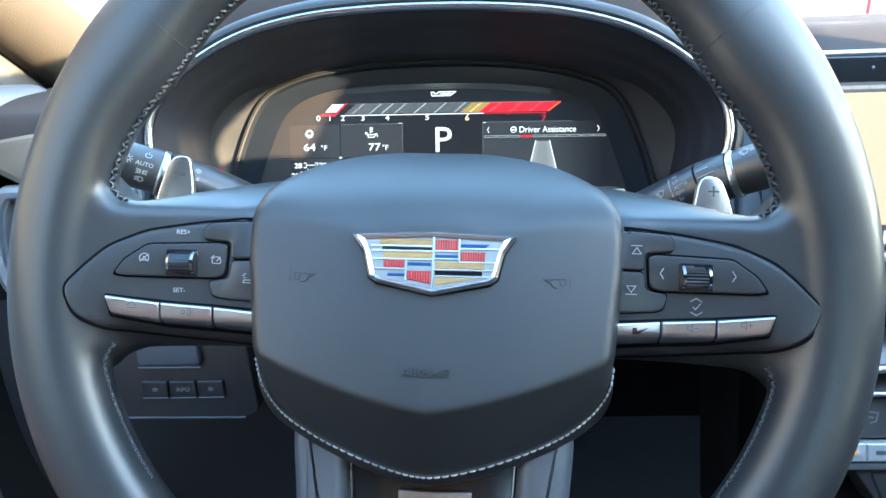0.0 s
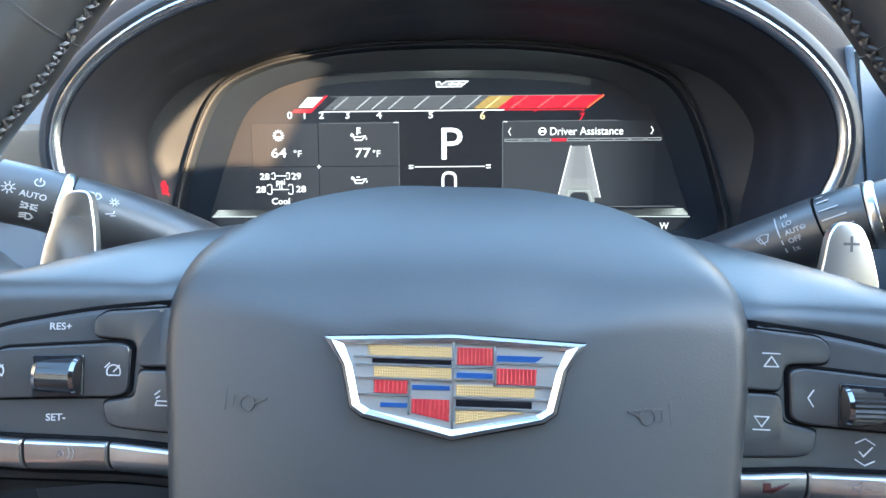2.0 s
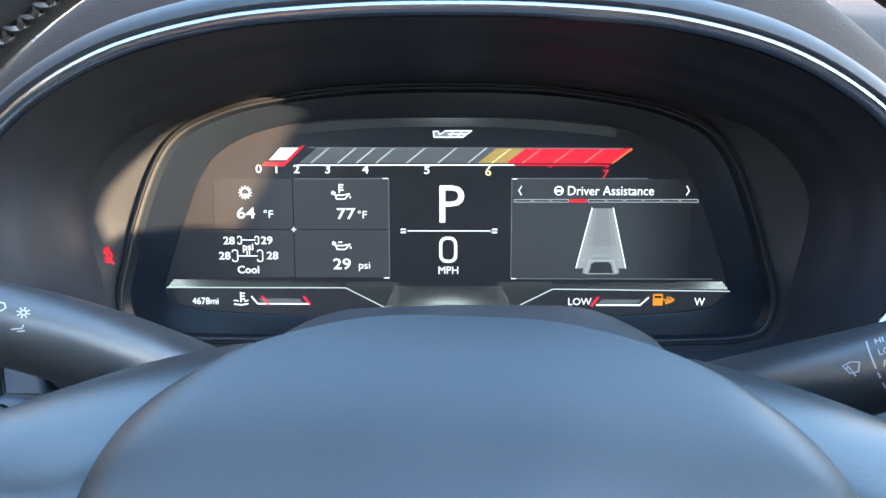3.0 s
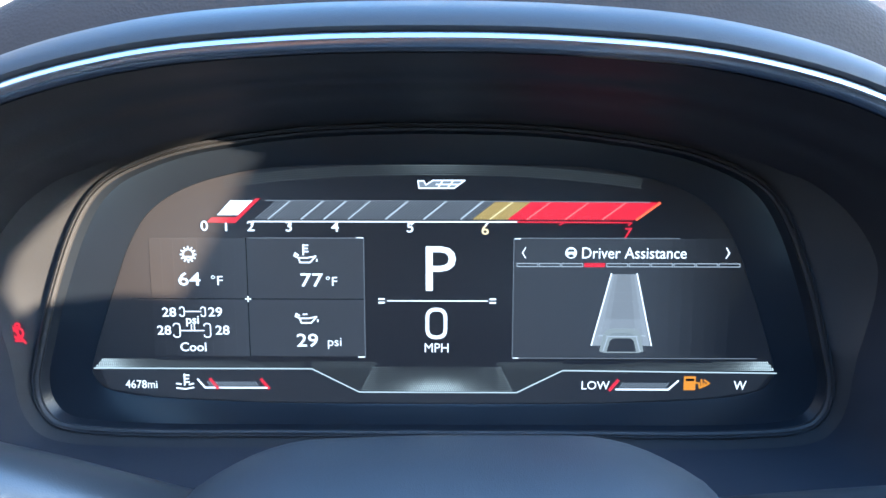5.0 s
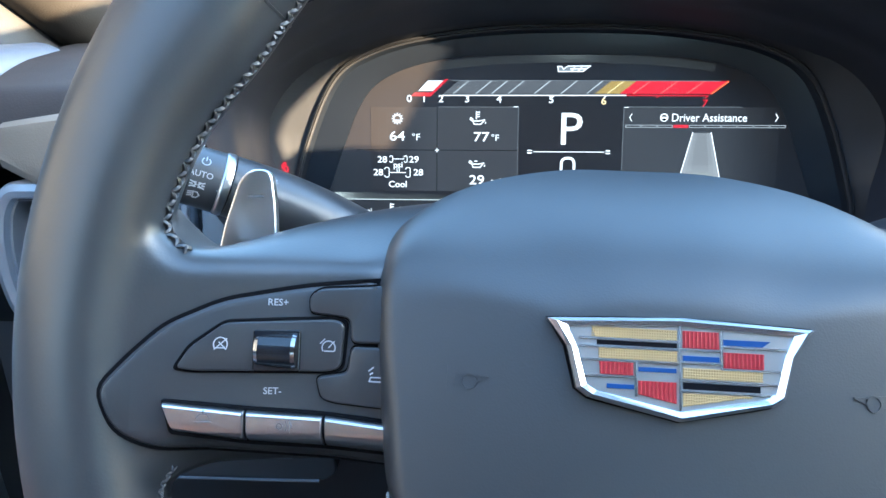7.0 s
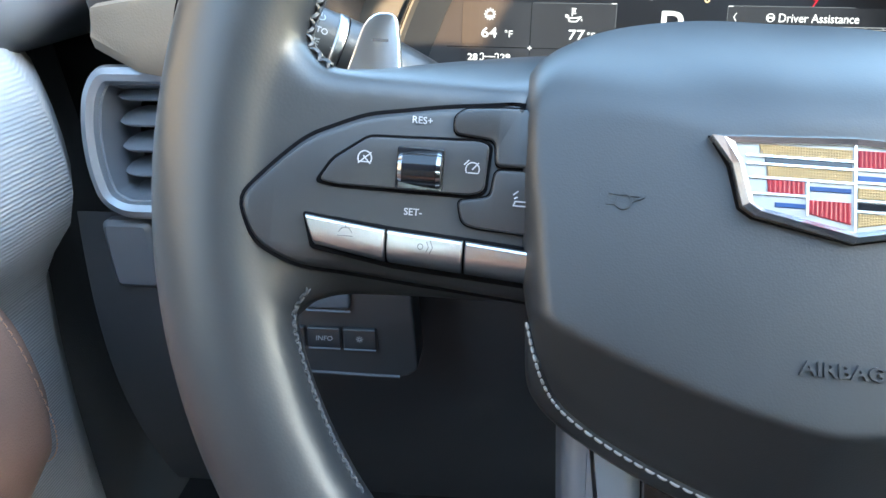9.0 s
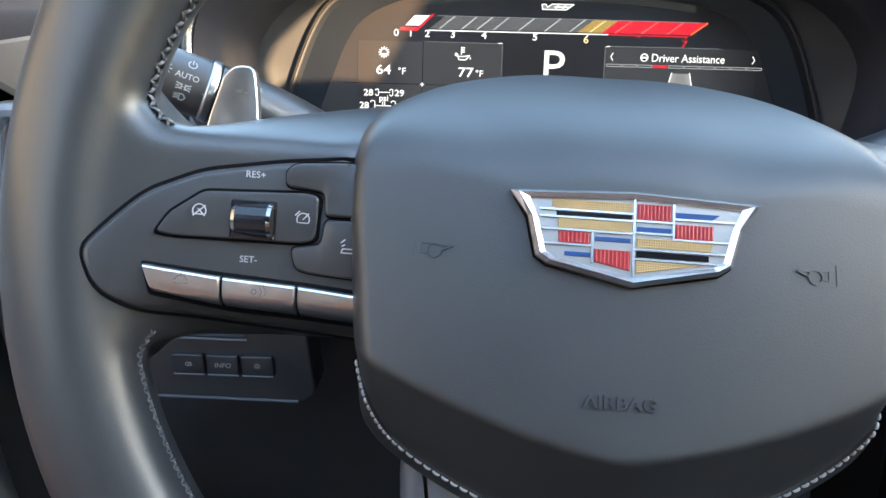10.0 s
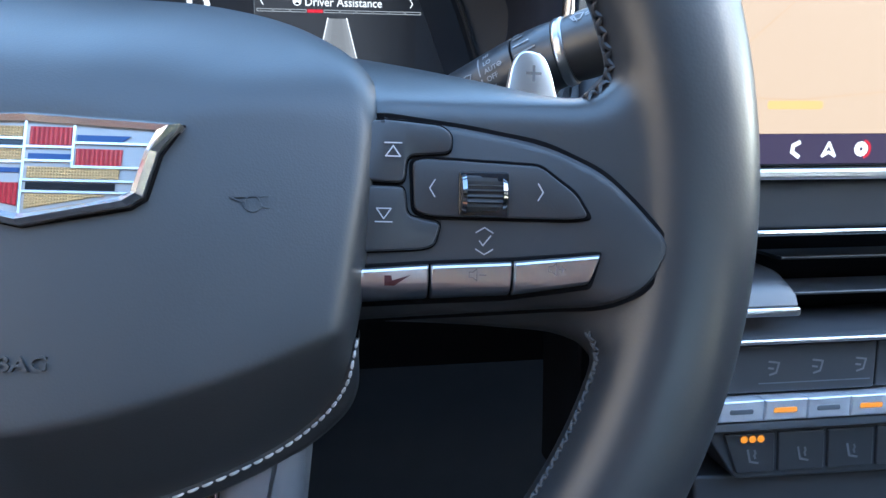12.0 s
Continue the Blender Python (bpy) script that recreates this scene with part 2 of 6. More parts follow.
# outline of the airbag cover: x, y and the depth of its edge
PAD_EDGE = [(2.5, 79.6, -58), (29, 78.8, -56), (54, 73.3, -49), (71.5, 65, -41), (83.5, 54.5, -33), (88.8, 41, -26), (88, 25, -21), (85.6, 8, -19), (83, -10, -15), (81, -21, -12), (78.6, -32, -11), (73, -41, -10), (64, -49, -10), (52.4, -55.3, -10), (38, -61, -10), (21.7, -66.2, -10), (6, -69, -10), (-5, -68.4, -10), (-19, -64.6, -10), (-34, -59, -10), (-46.5, -53.2, -10), (-58, -46, -10), (-64.2, -38.6, -10), (-68.4, -29, -11), (-71.2, -20, -12), (-73.6, -10, -15), (-76.2, 8, -19), (-78.8, 25, -21), (-79.6, 41, -26), (-75, 55.5, -33), (-63, 66, -41), (-46.5, 73.6, -49), (-22, 78.9, -56)]
PAD_MID = (2.5, 4.0)


def smooth01(t):
    t = min(1.0, max(0.0, t))
    return t * t * (3 - 2 * t)


def pad_height(x, y):
    """The cover's front: rising towards the driver down to a soft ridge, then falling away to the seam."""
    u = (x - PAD_MID[0]) / 75.0
    z = 4.0 - 0.205 * y - 5.0 * u * u
    w = x - 4.0
    ridge = -38.0 + 0.17 * math.sqrt(w * w + 30.0) + 0.0018 * w * w
    d = ridge - y
    z -= 0.98 * 0.5 * (d + math.sqrt(d * d + 0.5)) if d > -20 else 0.0
    return z


def pad_fall(s, y, z1, z_edge):
    """How far the cover's rim has rolled back at the share s of the way to its edge."""
    top = smooth01((y - 36.0) / 40.0)
    s0, k = 0.84 - 0.40 * top, 2.4 - 0.6 * top
    roll = max(0.0, (s - s0) / (1 - s0)) ** k
    bead = 1.0 - math.sqrt(1.0 - min(1.0, max(0.0, (s - 0.91) / 0.09)) ** 2)
    return (z1 - min(z_edge, z1 - 2.5)) * (roll * top + bead * (1 - top))


PAD_LINE = spline(PAD_EDGE, 220)
_turn = [math.atan2(p[1] - PAD_MID[1], p[0] - PAD_MID[0]) for p in PAD_LINE]
_order = sorted(range(len(_turn)), key=lambda i: _turn[i])
PAD_ANGLE = [_turn[i] for i in _order]
PAD_RADIUS = [math.hypot(PAD_LINE[i][0] - PAD_MID[0], PAD_LINE[i][1] - PAD_MID[1]) for i in _order]
PAD_DEPTH = [float(PAD_LINE[i][2]) for i in _order]


def under_pad(x, y, level, reach):
    """How far a surface at this level must sink to pass below the cover's edge."""
    a = math.atan2(y - PAD_MID[1], x - PAD_MID[0])
    r = float(np.interp(a, PAD_ANGLE, PAD_RADIUS, period=math.tau))
    share = math.hypot(x - PAD_MID[0], y - PAD_MID[1]) / r
    if share > 1.0:
        return 0.0
    ex, ey = PAD_MID[0] + r * math.cos(a), PAD_MID[1] + r * math.sin(a)
    cover = pad_height(x, y) - pad_fall(min(1.0, share), ey, pad_height(ex, ey), float(np.interp(a, PAD_ANGLE, PAD_DEPTH, period=math.tau)))
    return min(max(0.0, level - cover + 1.5), reach) * smooth01((1.0 - share) / 0.03)


SPOKE = [(40, 66), (64, 64.6), (80, 61.6), (95, 58), (112, 53.4), (128, 47.8), (139, 45), (147, 52), (160, 66), (172, 40), (172, 0), (162, -28), (153, -36), (147, -27), (136, -22.5), (112, -21), (80, -20), (40, -20)]


def dish(x):
    """How far the side spokes rise towards the driver at x."""
    d = max(0.0, abs(x) - 90.0)
    return 0.25 * (d * d / (d + 6.0))


def dished(p):
    """A point of a flat spoke moved onto the dished wheel."""
    k = dish(p[0])
    f = 1 - 0.0033 * k
    low = max(0.0, -5.0 - p[1])
    fall = 12.0 * (1 - math.exp(-0.0095 * low * low)) * min(1.0, max(0.0, (150.0 - abs(p[0])) / 18.0))
    back = max(0.0, p[1] - 40.0)
    fall += 2.0 * back * back / (back + 4.0) * smooth01((150.0 - abs(p[0])) / 30.0)
    aside = 8.2 if p[0] > 0 else 1.4
    x, y = p[0] * f + aside, 11.0 - 0.005 * p[0] + (p[1] - 9) * f
    return (x, y, p[2] + k - fall - under_pad(x, y, -9.5 + k - fall, 3.0 + 1.8 * back))


PANEL = [(66, 38.6), (77, 38), (101, 35.4), (124.5, 31.5), (141.5, 24.4), (151, 16.2), (161.5, 5.5), (156, -6.5), (143, -12.5), (110, -15.5), (66, -19)]


def slice_up(b):
    """Cut a flat part into strips, so that it can be bent."""
    xs = [q.co.x for q in b.verts]
    ys = [q.co.y for q in b.verts]
    cuts = [((x * MM, 0, 0), (1, 0, 0)) for x in range(-170, 175, 5) if min(xs) < x * MM < max(xs)]
    cuts += [((0, y * MM, 0), (0, 1, 0)) for y in (-40, -34, -28, -24, -21, -18.5, -16, -14, -12, -10, -8, -6, 40, 41.5, 43, 45, 47, 49, 51, 53, 55, 57, 59, 61, 63) if min(ys) < y * MM < max(ys)]
    for co, no in cuts:
        bmesh.ops.bisect_plane(b, geom=b.verts[:] + b.edges[:] + b.faces[:], dist=1e-6, plane_co=co, plane_no=no)


def rim_radii(deg):
    """The rim's inner and outer radius at an angle: thicker thumb grips, fuller shoulders."""
    deg = deg % 360
    grip = math.exp(-(min(abs(deg - 36), abs(deg - 144)) / 8.5) ** 2)
    shoulder = math.exp(-(min(abs(deg - 42), abs(deg - 138)) / 20.0) ** 2)
    crown = math.exp(-((deg - 90) / 38.0) ** 4)
    return 148.6 - 3.6 * grip + 4.5 * crown, 185.2 + 3.6 * shoulder + 1.0 * crown


def rim_mesh():
    """The rim, its two side spokes and the hub's back grown into one skin."""
    bm = bmesh.new()
    loops = []
    n, k = 160, 28
    for i in range(n):
        a = i / n * math.tau
        deg = math.degrees(a)
        inner, outer = rim_radii(deg)
        mid, half = (inner + outer) / 2, (outer - inner) / 2
        lp = []
        for q in range(k):
            b = q / k * math.tau
            cb, sb = math.cos(b), math.sin(b)
            e = 0.85
            r = mid + half * math.copysign(abs(cb) ** e, cb)
            z = RIM_Z + 16.0 * math.copysign(abs(sb) ** e, sb)
            lp.append((RIM_C[0] + r * math.cos(a), RIM_C[1] + r * math.sin(a), z))
        loops.append(lp)
    loops.append(loops[0])
    loft(loops, bm=bm)
    bmesh.ops.remove_doubles(bm, verts=bm.verts[:], dist=1e-6)
    for pts in (SPOKE, mirrored(SPOKE)):
        outline = rounded(pts, 7, 4)
        sp = bmesh.new()
        plate(outline, -46, -13.5, 7.0, bm=sp, steps=5)
        slice_up(sp)
        for v in sp.verts:
            v.co = Vector(dished(v.co * 1000)) * MM
        tmp = bpy.data.meshes.new("spoke")
        sp.to_mesh(tmp)
        sp.free()
        bm.from_mesh(tmp)
    plate(rounded([(-52, -20), (52, -20), (66, 50), (-66, 50)], 14, 5), -60, -32, 5, bm=bm)
    me = bpy.data.meshes.new("rim")
    bmesh.ops.recalc_face_normals(bm, faces=bm.faces[:])
    bm.to_mesh(me)
    bm.free()
    ob = new("rim", me)
    rm = ob.modifiers.new("grow", "REMESH")
    rm.mode = "VOXEL"
    rm.voxel_size = 0.0016
    sm = ob.modifiers.new("soften", "SMOOTH")
    sm.factor, sm.iterations = 0.5, 24
    done = bpy.data.meshes.new_from_object(ob.evaluated_get(bpy.context.evaluated_depsgraph_get()))
    bpy.data.objects.remove(ob)
    done.name = "rim"
    done.materials.clear()
    done.materials.append(LEATHER)
    done.shade_smooth()
    return done


rim = new("rim", rim_mesh())
rim.parent = wheel
tagged(rim, "smooth black leather rim with side spokes")


def stitch_bar(bm, a, b, w, lift=None):
    """One thread stitch from a to b, arched and round."""
    a, b = Vector(a), Vector(b)
    up = Vector(lift) if lift else Vector((0, 0, 1))
    path = [a - up * w * 0.4, a.lerp(b, 0.2) + up * w * 0.5, a.lerp(b, 0.5) + up * w * 0.7, a.lerp(b, 0.8) + up * w * 0.5, b - up * w * 0.4]
    tube(path, [w * 0.35, w * 0.55, w * 0.6, w * 0.55, w * 0.35], 5, up=(0.3, 0.2, 1), bm=bm)


def rim_edge(cx, cy, a0, a1):
    """The inner edge of one opening of the wheel, walked from angle a0 to a1 round a point inside it."""
    out = []
    n = int(abs(a1 - a0) * 2)
    for i in range(n + 1):
        a = radians(a0 + (a1 - a0) * i / n)
        hit, place, normal, _ = rim.ray_cast(Vector((cx, cy, RIM_Z + 0.8)) * MM, Vector((math.cos(a), math.sin(a), 0.0)))
        if hit and abs(normal.z) < 0.6:
            out.append((place / MM, normal))
    return out


def edge_stitching(cx, cy, a0, a1, pitch=3.0, thick=1.1, wide=1.2, thread=DARK_THREAD):
    """Cross stitching laid along an inner edge of the rim."""
    edge = rim_edge(cx, cy, a0, a1)
    walk_on, knots = 0.0, [edge[0]]
    for (p, _), (q, nq) in zip(edge, edge[1:]):
        walk_on += (q - p).length
        if walk_on >= pitch:
            knots.append((q, nq))
            walk_on = 0.0
    bm = bmesh.new()
    for i, ((p, n0), (q, n1)) in enumerate(zip(knots, knots[1:])):
        if (q - p).length > pitch * 2.5:
            continue
        along_edge = (q - p).normalized()
        across = along_edge.cross(n0).normalized()
        for sgn in (-1, 1):
            w = wide * random.uniform(0.8, 1.2)
            stitch_bar(bm, p - across * w * sgn, q + across * w * sgn + along_edge * random.uniform(-0.3, 0.3), thick, n0 * 0.8)
    return tagged(part("stitching", bm, thread, wheel, "dark grey cross stitching on the rim's inner edge"), kind="stuff")


bpy.context.view_layer.update()
edge_stitching(4.4, 95.0, -20.0, 200.0, 3.2, 1.3, 1.5)
edge_stitching(100.0, -55.0, 88.0, -40.0, 2.6, 0.8, 0.9, GREY_THREAD)
edge_stitching(-92.0, -55.0, 92.0, 220.0, 2.6, 0.8, 0.9, GREY_THREAD)


def rim_seam(deg):
    """The fold where two pieces of the rim's leather meet."""
    loops = []
    a = radians(deg)
    for off, dr in ((-0.3, -0.3), (-0.16, 0.24), (0.16, 0.24), (0.3, -0.3)):
        lp = []
        for q in range(28):
            b = q / 28 * math.tau
            inner, outer = rim_radii(deg)
            mid, half = (inner + outer) / 2, (outer - inner) / 2
            cb, sb = math.cos(b), math.sin(b)
            r = mid + (half + dr - 0.2) * math.copysign(abs(cb) ** 0.85, cb)
            z = RIM_Z + (16 + dr - 0.2) * math.copysign(abs(sb) ** 0.85, sb)
            lp.append((RIM_C[0] + r * math.cos(a) - off * 2 * math.sin(a), RIM_C[1] + r * math.sin(a) + off * 2 * math.cos(a), z))
        loops.append(lp)
    part("seam", loft(loops), LEATHER, wheel)


rim_seam(41)
rim_seam(139)

# airbag cover
def pad_mesh():
    edge = PAD_LINE
    c = np.array(PAD_MID)
    steps = [0.03, 0.12, 0.22, 0.30, 0.36] + [0.40 + 0.016 * i for i in range(29)] + [0.86, 0.88, 0.90, 0.92, 0.935, 0.95, 0.965, 0.98, 0.99, 0.996, 1.0]
    loops = []
    for s in steps:
        lp = []
        for p in edge:
            q = c + (p[:2] - c) * s
            lp.append((q[0], q[1], pad_height(*q) - pad_fall(s, p[1], pad_height(p[0], p[1]), p[2])))
        loops.append(lp)
    loops.append([(c[0] + (p[0] - c[0]) * 0.985, c[1] + (p[1] - c[1]) * 0.985, min(p[2], pad_height(p[0], p[1]) - 2.5) - 2) for p in edge])
    loops.append([(c[0] + (p[0] - c[0]) * 0.95, c[1] + (p[1] - c[1]) * 0.95, min(min(p[2], pad_height(p[0], p[1])) - 8, -34)) for p in edge])
    return loft(loops, True, True)


airbag = part("airbag_cover", pad_mesh(), PAD, wheel, "smooth black leather airbag cover")

# the seam under the cover: a skirt with a row of pale stitches
low = [p for p in PAD_LINE if p[1] < -19]
low = sorted(low, key=lambda p: math.atan2(p[1] - 30, p[0] - 2.5))
skirt = []
for p in low:
    d = (p[:2] - np.array(PAD_MID)) / np.linalg.norm(p[:2] - np.array(PAD_MID))
    z = min(p[2], pad_height(p[0], p[1]) - 2.5) + 0.6
    k = 0.12 + 0.88 * smooth01((-19.0 - p[1]) / 22.0)
    skirt.append([(p[0] + d[0] * a, p[1] + d[1] * a, z + b) for a, b in ((-2, -5), (-1, 1.0), (0.6, 1.3), (0.6 + 3.6 * k, -1.0), (0.6 + 5.2 * k, -5), (0.4 + 4.2 * k, -14))])
part("seam_skirt", loft([list(r) for r in zip(*skirt)], closed=False), PAD, airbag, "black leather edge below the cover's seam")
seam = spline([np.array(r[2]) for r in skirt], 129, closed=False)
bm = bmesh.new()
for i in range(0, 128, 2):
    a, b = seam[i], seam[i] + (seam[i + 2] - seam[i]) * 0.74
    stitch_bar(bm, a, b, 0.8)
part("stitching", bm, THREAD, airbag, "pale white stitched seam")

# crest on the cover
CREST = Matrix.Translation((0.0050, 0.0218, -0.0016)) @ pose(0, 0, 0, -11.5, 0, 0) @ Matrix.Diagonal((1.04, 0.98, 1.0, 1.0))
OUT = [(-33.2, 11.8), (0, 13.4), (33.2, 11.8), (28.2, 4.6), (25.6, -6.6), (22.6, -8.8), (0, -14.0), (-22.6, -8.8), (-25.6, -6.6), (-28.2, 4.6)]
INN = [(-28.0, 9.9), (0, 11.2), (28.0, 9.9), (25.6, 4.2), (23.2, -5.4), (20.6, -7.0), (0, -11.4), (-20.6, -7.0), (-23.2, -5.4), (-25.6, 4.2)]
crest = part("emblem", plate([tuple(q) for q in inset(OUT, -0.6)], -12, 1.2, 0.5), RUBBER, airbag, "polished crest-shaped emblem with coloured bars", at=CREST)
mid_line = [((a[0] * 0.55 + b[0] * 0.45), (a[1] * 0.55 + b[1] * 0.45)) for a, b in zip(OUT, INN)]
part("frame", loft([flat(OUT, 0.2), flat(OUT, 3.4), flat(mid_line, 5.0), flat(INN, 3.9), flat(INN, 2.0)]), CREST_RIM, crest, "polished silver rim", smooth=False)
part("backing", plate(OUT, -0.5, 3.0, 0.2), CREST_SILVER, crest, "brushed silver field", smooth=False)


def crest_bar(x0, y0, x1, y1, mat, ribs=0, cut=0.0, taper=0.0):
    """One enamel bar; cut slants its outer end, taper narrows it."""
    out = 1 if x1 > 0 and abs(x1) > abs(x0) else -1
    pts = [(x0, y0), (x1, y0), (x1, y1), (x0, y1)]
    if out > 0:
        pts = [(x0, y0), (x1 - cut, y0 + taper), (x1, y1), (x0, y1)]
    else:
        pts = [(x0 + cut, y0 + taper), (x1, y0), (x1, y1), (x0, y1)]
    part("bar", plate(pts, 2.9, 3.35, 0.1), mat, crest, smooth=False)
    if ribs and mat is GOLD:
        dots = bmesh.new()
        n = int((x1 - x0) / 0.62)
        for i in range(n):
            x = x0 + (i + 0.5) * (x1 - x0) / n
            f = (x - x0) / (x1 - x0)
            lo = y0 + (taper * f if out > 0 else taper * (1 - f))
            rows = max(1, int((y1 - lo) / 0.62))
            for k in range(rows):
                y = lo + (k + 0.5) * (y1 - lo) / rows
                base = [dots.verts.new(Vector((x + a, y + b, 3.3)) * MM) for a, b in ((-0.24, -0.24), (0.24, -0.24), (0.24, 0.24), (-0.24, 0.24))]
                top = [dots.verts.new(Vector((x + a, y + b, 3.52)) * MM) for a, b in ((-0.1, -0.1), (0.1, -0.1), (0.1, 0.1), (-0.1, 0.1))]
                dots.faces.new(top)
                for q in range(4):
                    dots.faces.new((base[q], base[(q + 1) % 4], top[(q + 1) % 4], top[q]))
        tagged(part("dot_relief", dots, mat, crest, smooth=False), kind="stuff")
    elif ribs:
        bm = bmesh.new()
        n = int((x1 - x0) / ribs)
        for i in range(n):
            x = x0 + (i + 0.5) * (x1 - x0) / n
            f = (x - x0) / (x1 - x0)
            lo = y0 + (taper * f if out > 0 else taper * (1 - f))
            tube([(x, lo + 0.15, 3.3), (x, y1 - 0.15, 3.3)], ribs * 0.36, 6, bm=bm, up=(1, 0, 0))
        part("ribs", bm, mat, crest)


crest_bar(-22.0, 7.2, -0.6, 10.0, GOLD, 0.75, 1.2)
crest_bar(-20.6, 5.2, -0.6, 6.5, BLACK_EN)
crest_bar(-20.2, 1.6, -0.6, 4.4, GOLD, 0.75, 0.6)
crest_bar(-20.0, -2.6, -11.4, 0.8, RED, 1.0, 0.5)
crest_bar(-10.2, -1.4, -0.8, -0.2, BLUE)
crest_bar(-18.0, -6.2, -11.2, -5.0, BLUE)
crest_bar(-10.2, -9.4, -0.8, -3.8, RED, 1.0, 0, 2.0)
crest_bar(0.8, 5.4, 9.8, 10.0, RED, 1.0)
crest_bar(10.8, 6.6, 22.4, 8.2, BLUE, 0, 2.0)
crest_bar(0.8, 2.0, 9.8, 3.4, BLUE)
crest_bar(10.8, 0.6, 20.8, 4.8, RED, 1.0, 0.4)
crest_bar(0.8, -2.6, 20.4, 0.2, GOLD, 0.75, 0.4)
crest_bar(0.8, -5.4, 19.6, -3.6, BLACK_EN)
crest_bar(0.8, -10.0, 17.6, -6.4, GOLD, 0.75, 2.0, 3.2)
for ln in ([[(-25, 6.9), (-0.4, 6.9)], [(-24.8, 4.8), (-0.4, 4.8)], [(-24.3, 1.2), (-0.4, 1.2)], [(-23.6, -3.0), (-10.8, -3.0)], [(-10.8, 0.9), (-10.8, -7.8)], [(0, 11), (0, -11)], [(0.3, 5.0), (10.3, 5.0)], [(10.3, 10.2), (10.3, 0.4)], [(10.3, 6.2), (26, 6.2)], [(10.3, 0.3), (24.5, 0.3)], [(0.3, 1.6), (10.3, 1.6)], [(0.3, -3.1), (23.5, -3.1)], [(0.3, -5.9), (22.6, -5.9)]]):
    part("divider", strokes([ln], 0.55, 2.9, thick=0.75), CREST_RIM, crest, smooth=False)

# lettering and horn marks pressed into the cover
AIR = Matrix.Translation((0.0034, -0.0234, 0.0090)) @ pose(0, 0, 0, -11.5, 0, 0)
words("AIRBAG", 3.5, PAD, airbag, 0, 0, 0, align="CENTER", squeeze=1.18, m=AIR, label="raised lettering in the leather", depth=0.50, weight=0.10)
for s in (-1, 1):
    hx = (3.6 + 53.0) if s > 0 else -50.5
    hm = Matrix.Translation((hx * MM, 0.0158, pad_height(hx, 15.8) * MM + 0.0002)) @ pose(0, 0, 0, -11.5, s * 7.5, 0)
    mark_lines = [[(s * 5.6, 3.0), (s * 5.6, -2.6)], [(s * 3.4, 1.4), (-s * 5.8, 0.9)], ring(-s * 0.6, -0.6, 2.0, 12, 0, 360), [(s * 3.4, -1.6), (s * 1.2, -1.2)], [(-s * 2.4, -0.6), (-s * 5.8, 0.9)], [(s * 3.4, 1.4), (s * 3.4, -1.6)]]
    part("horn_mark", strokes(mark_lines, 0.42, -0.2, thick=0.36), PAD, airbag, "raised horn symbol in the leather", at=hm)


def smooth_top(pts, r, z0, z1, bevel, mat, name, parent, label="", n=4):
    return part(name, plate(rounded(pts, r, n), z0, z1, bevel), mat, parent, label)


def icon(parent, lines, x, y, z, mat=PRINT, w=0.35, s=1.0):
    part("symbol", strokes([[(x + a * s, y + b * s) for a, b in ln] for ln in lines], w, z), mat, parent, smooth=False)


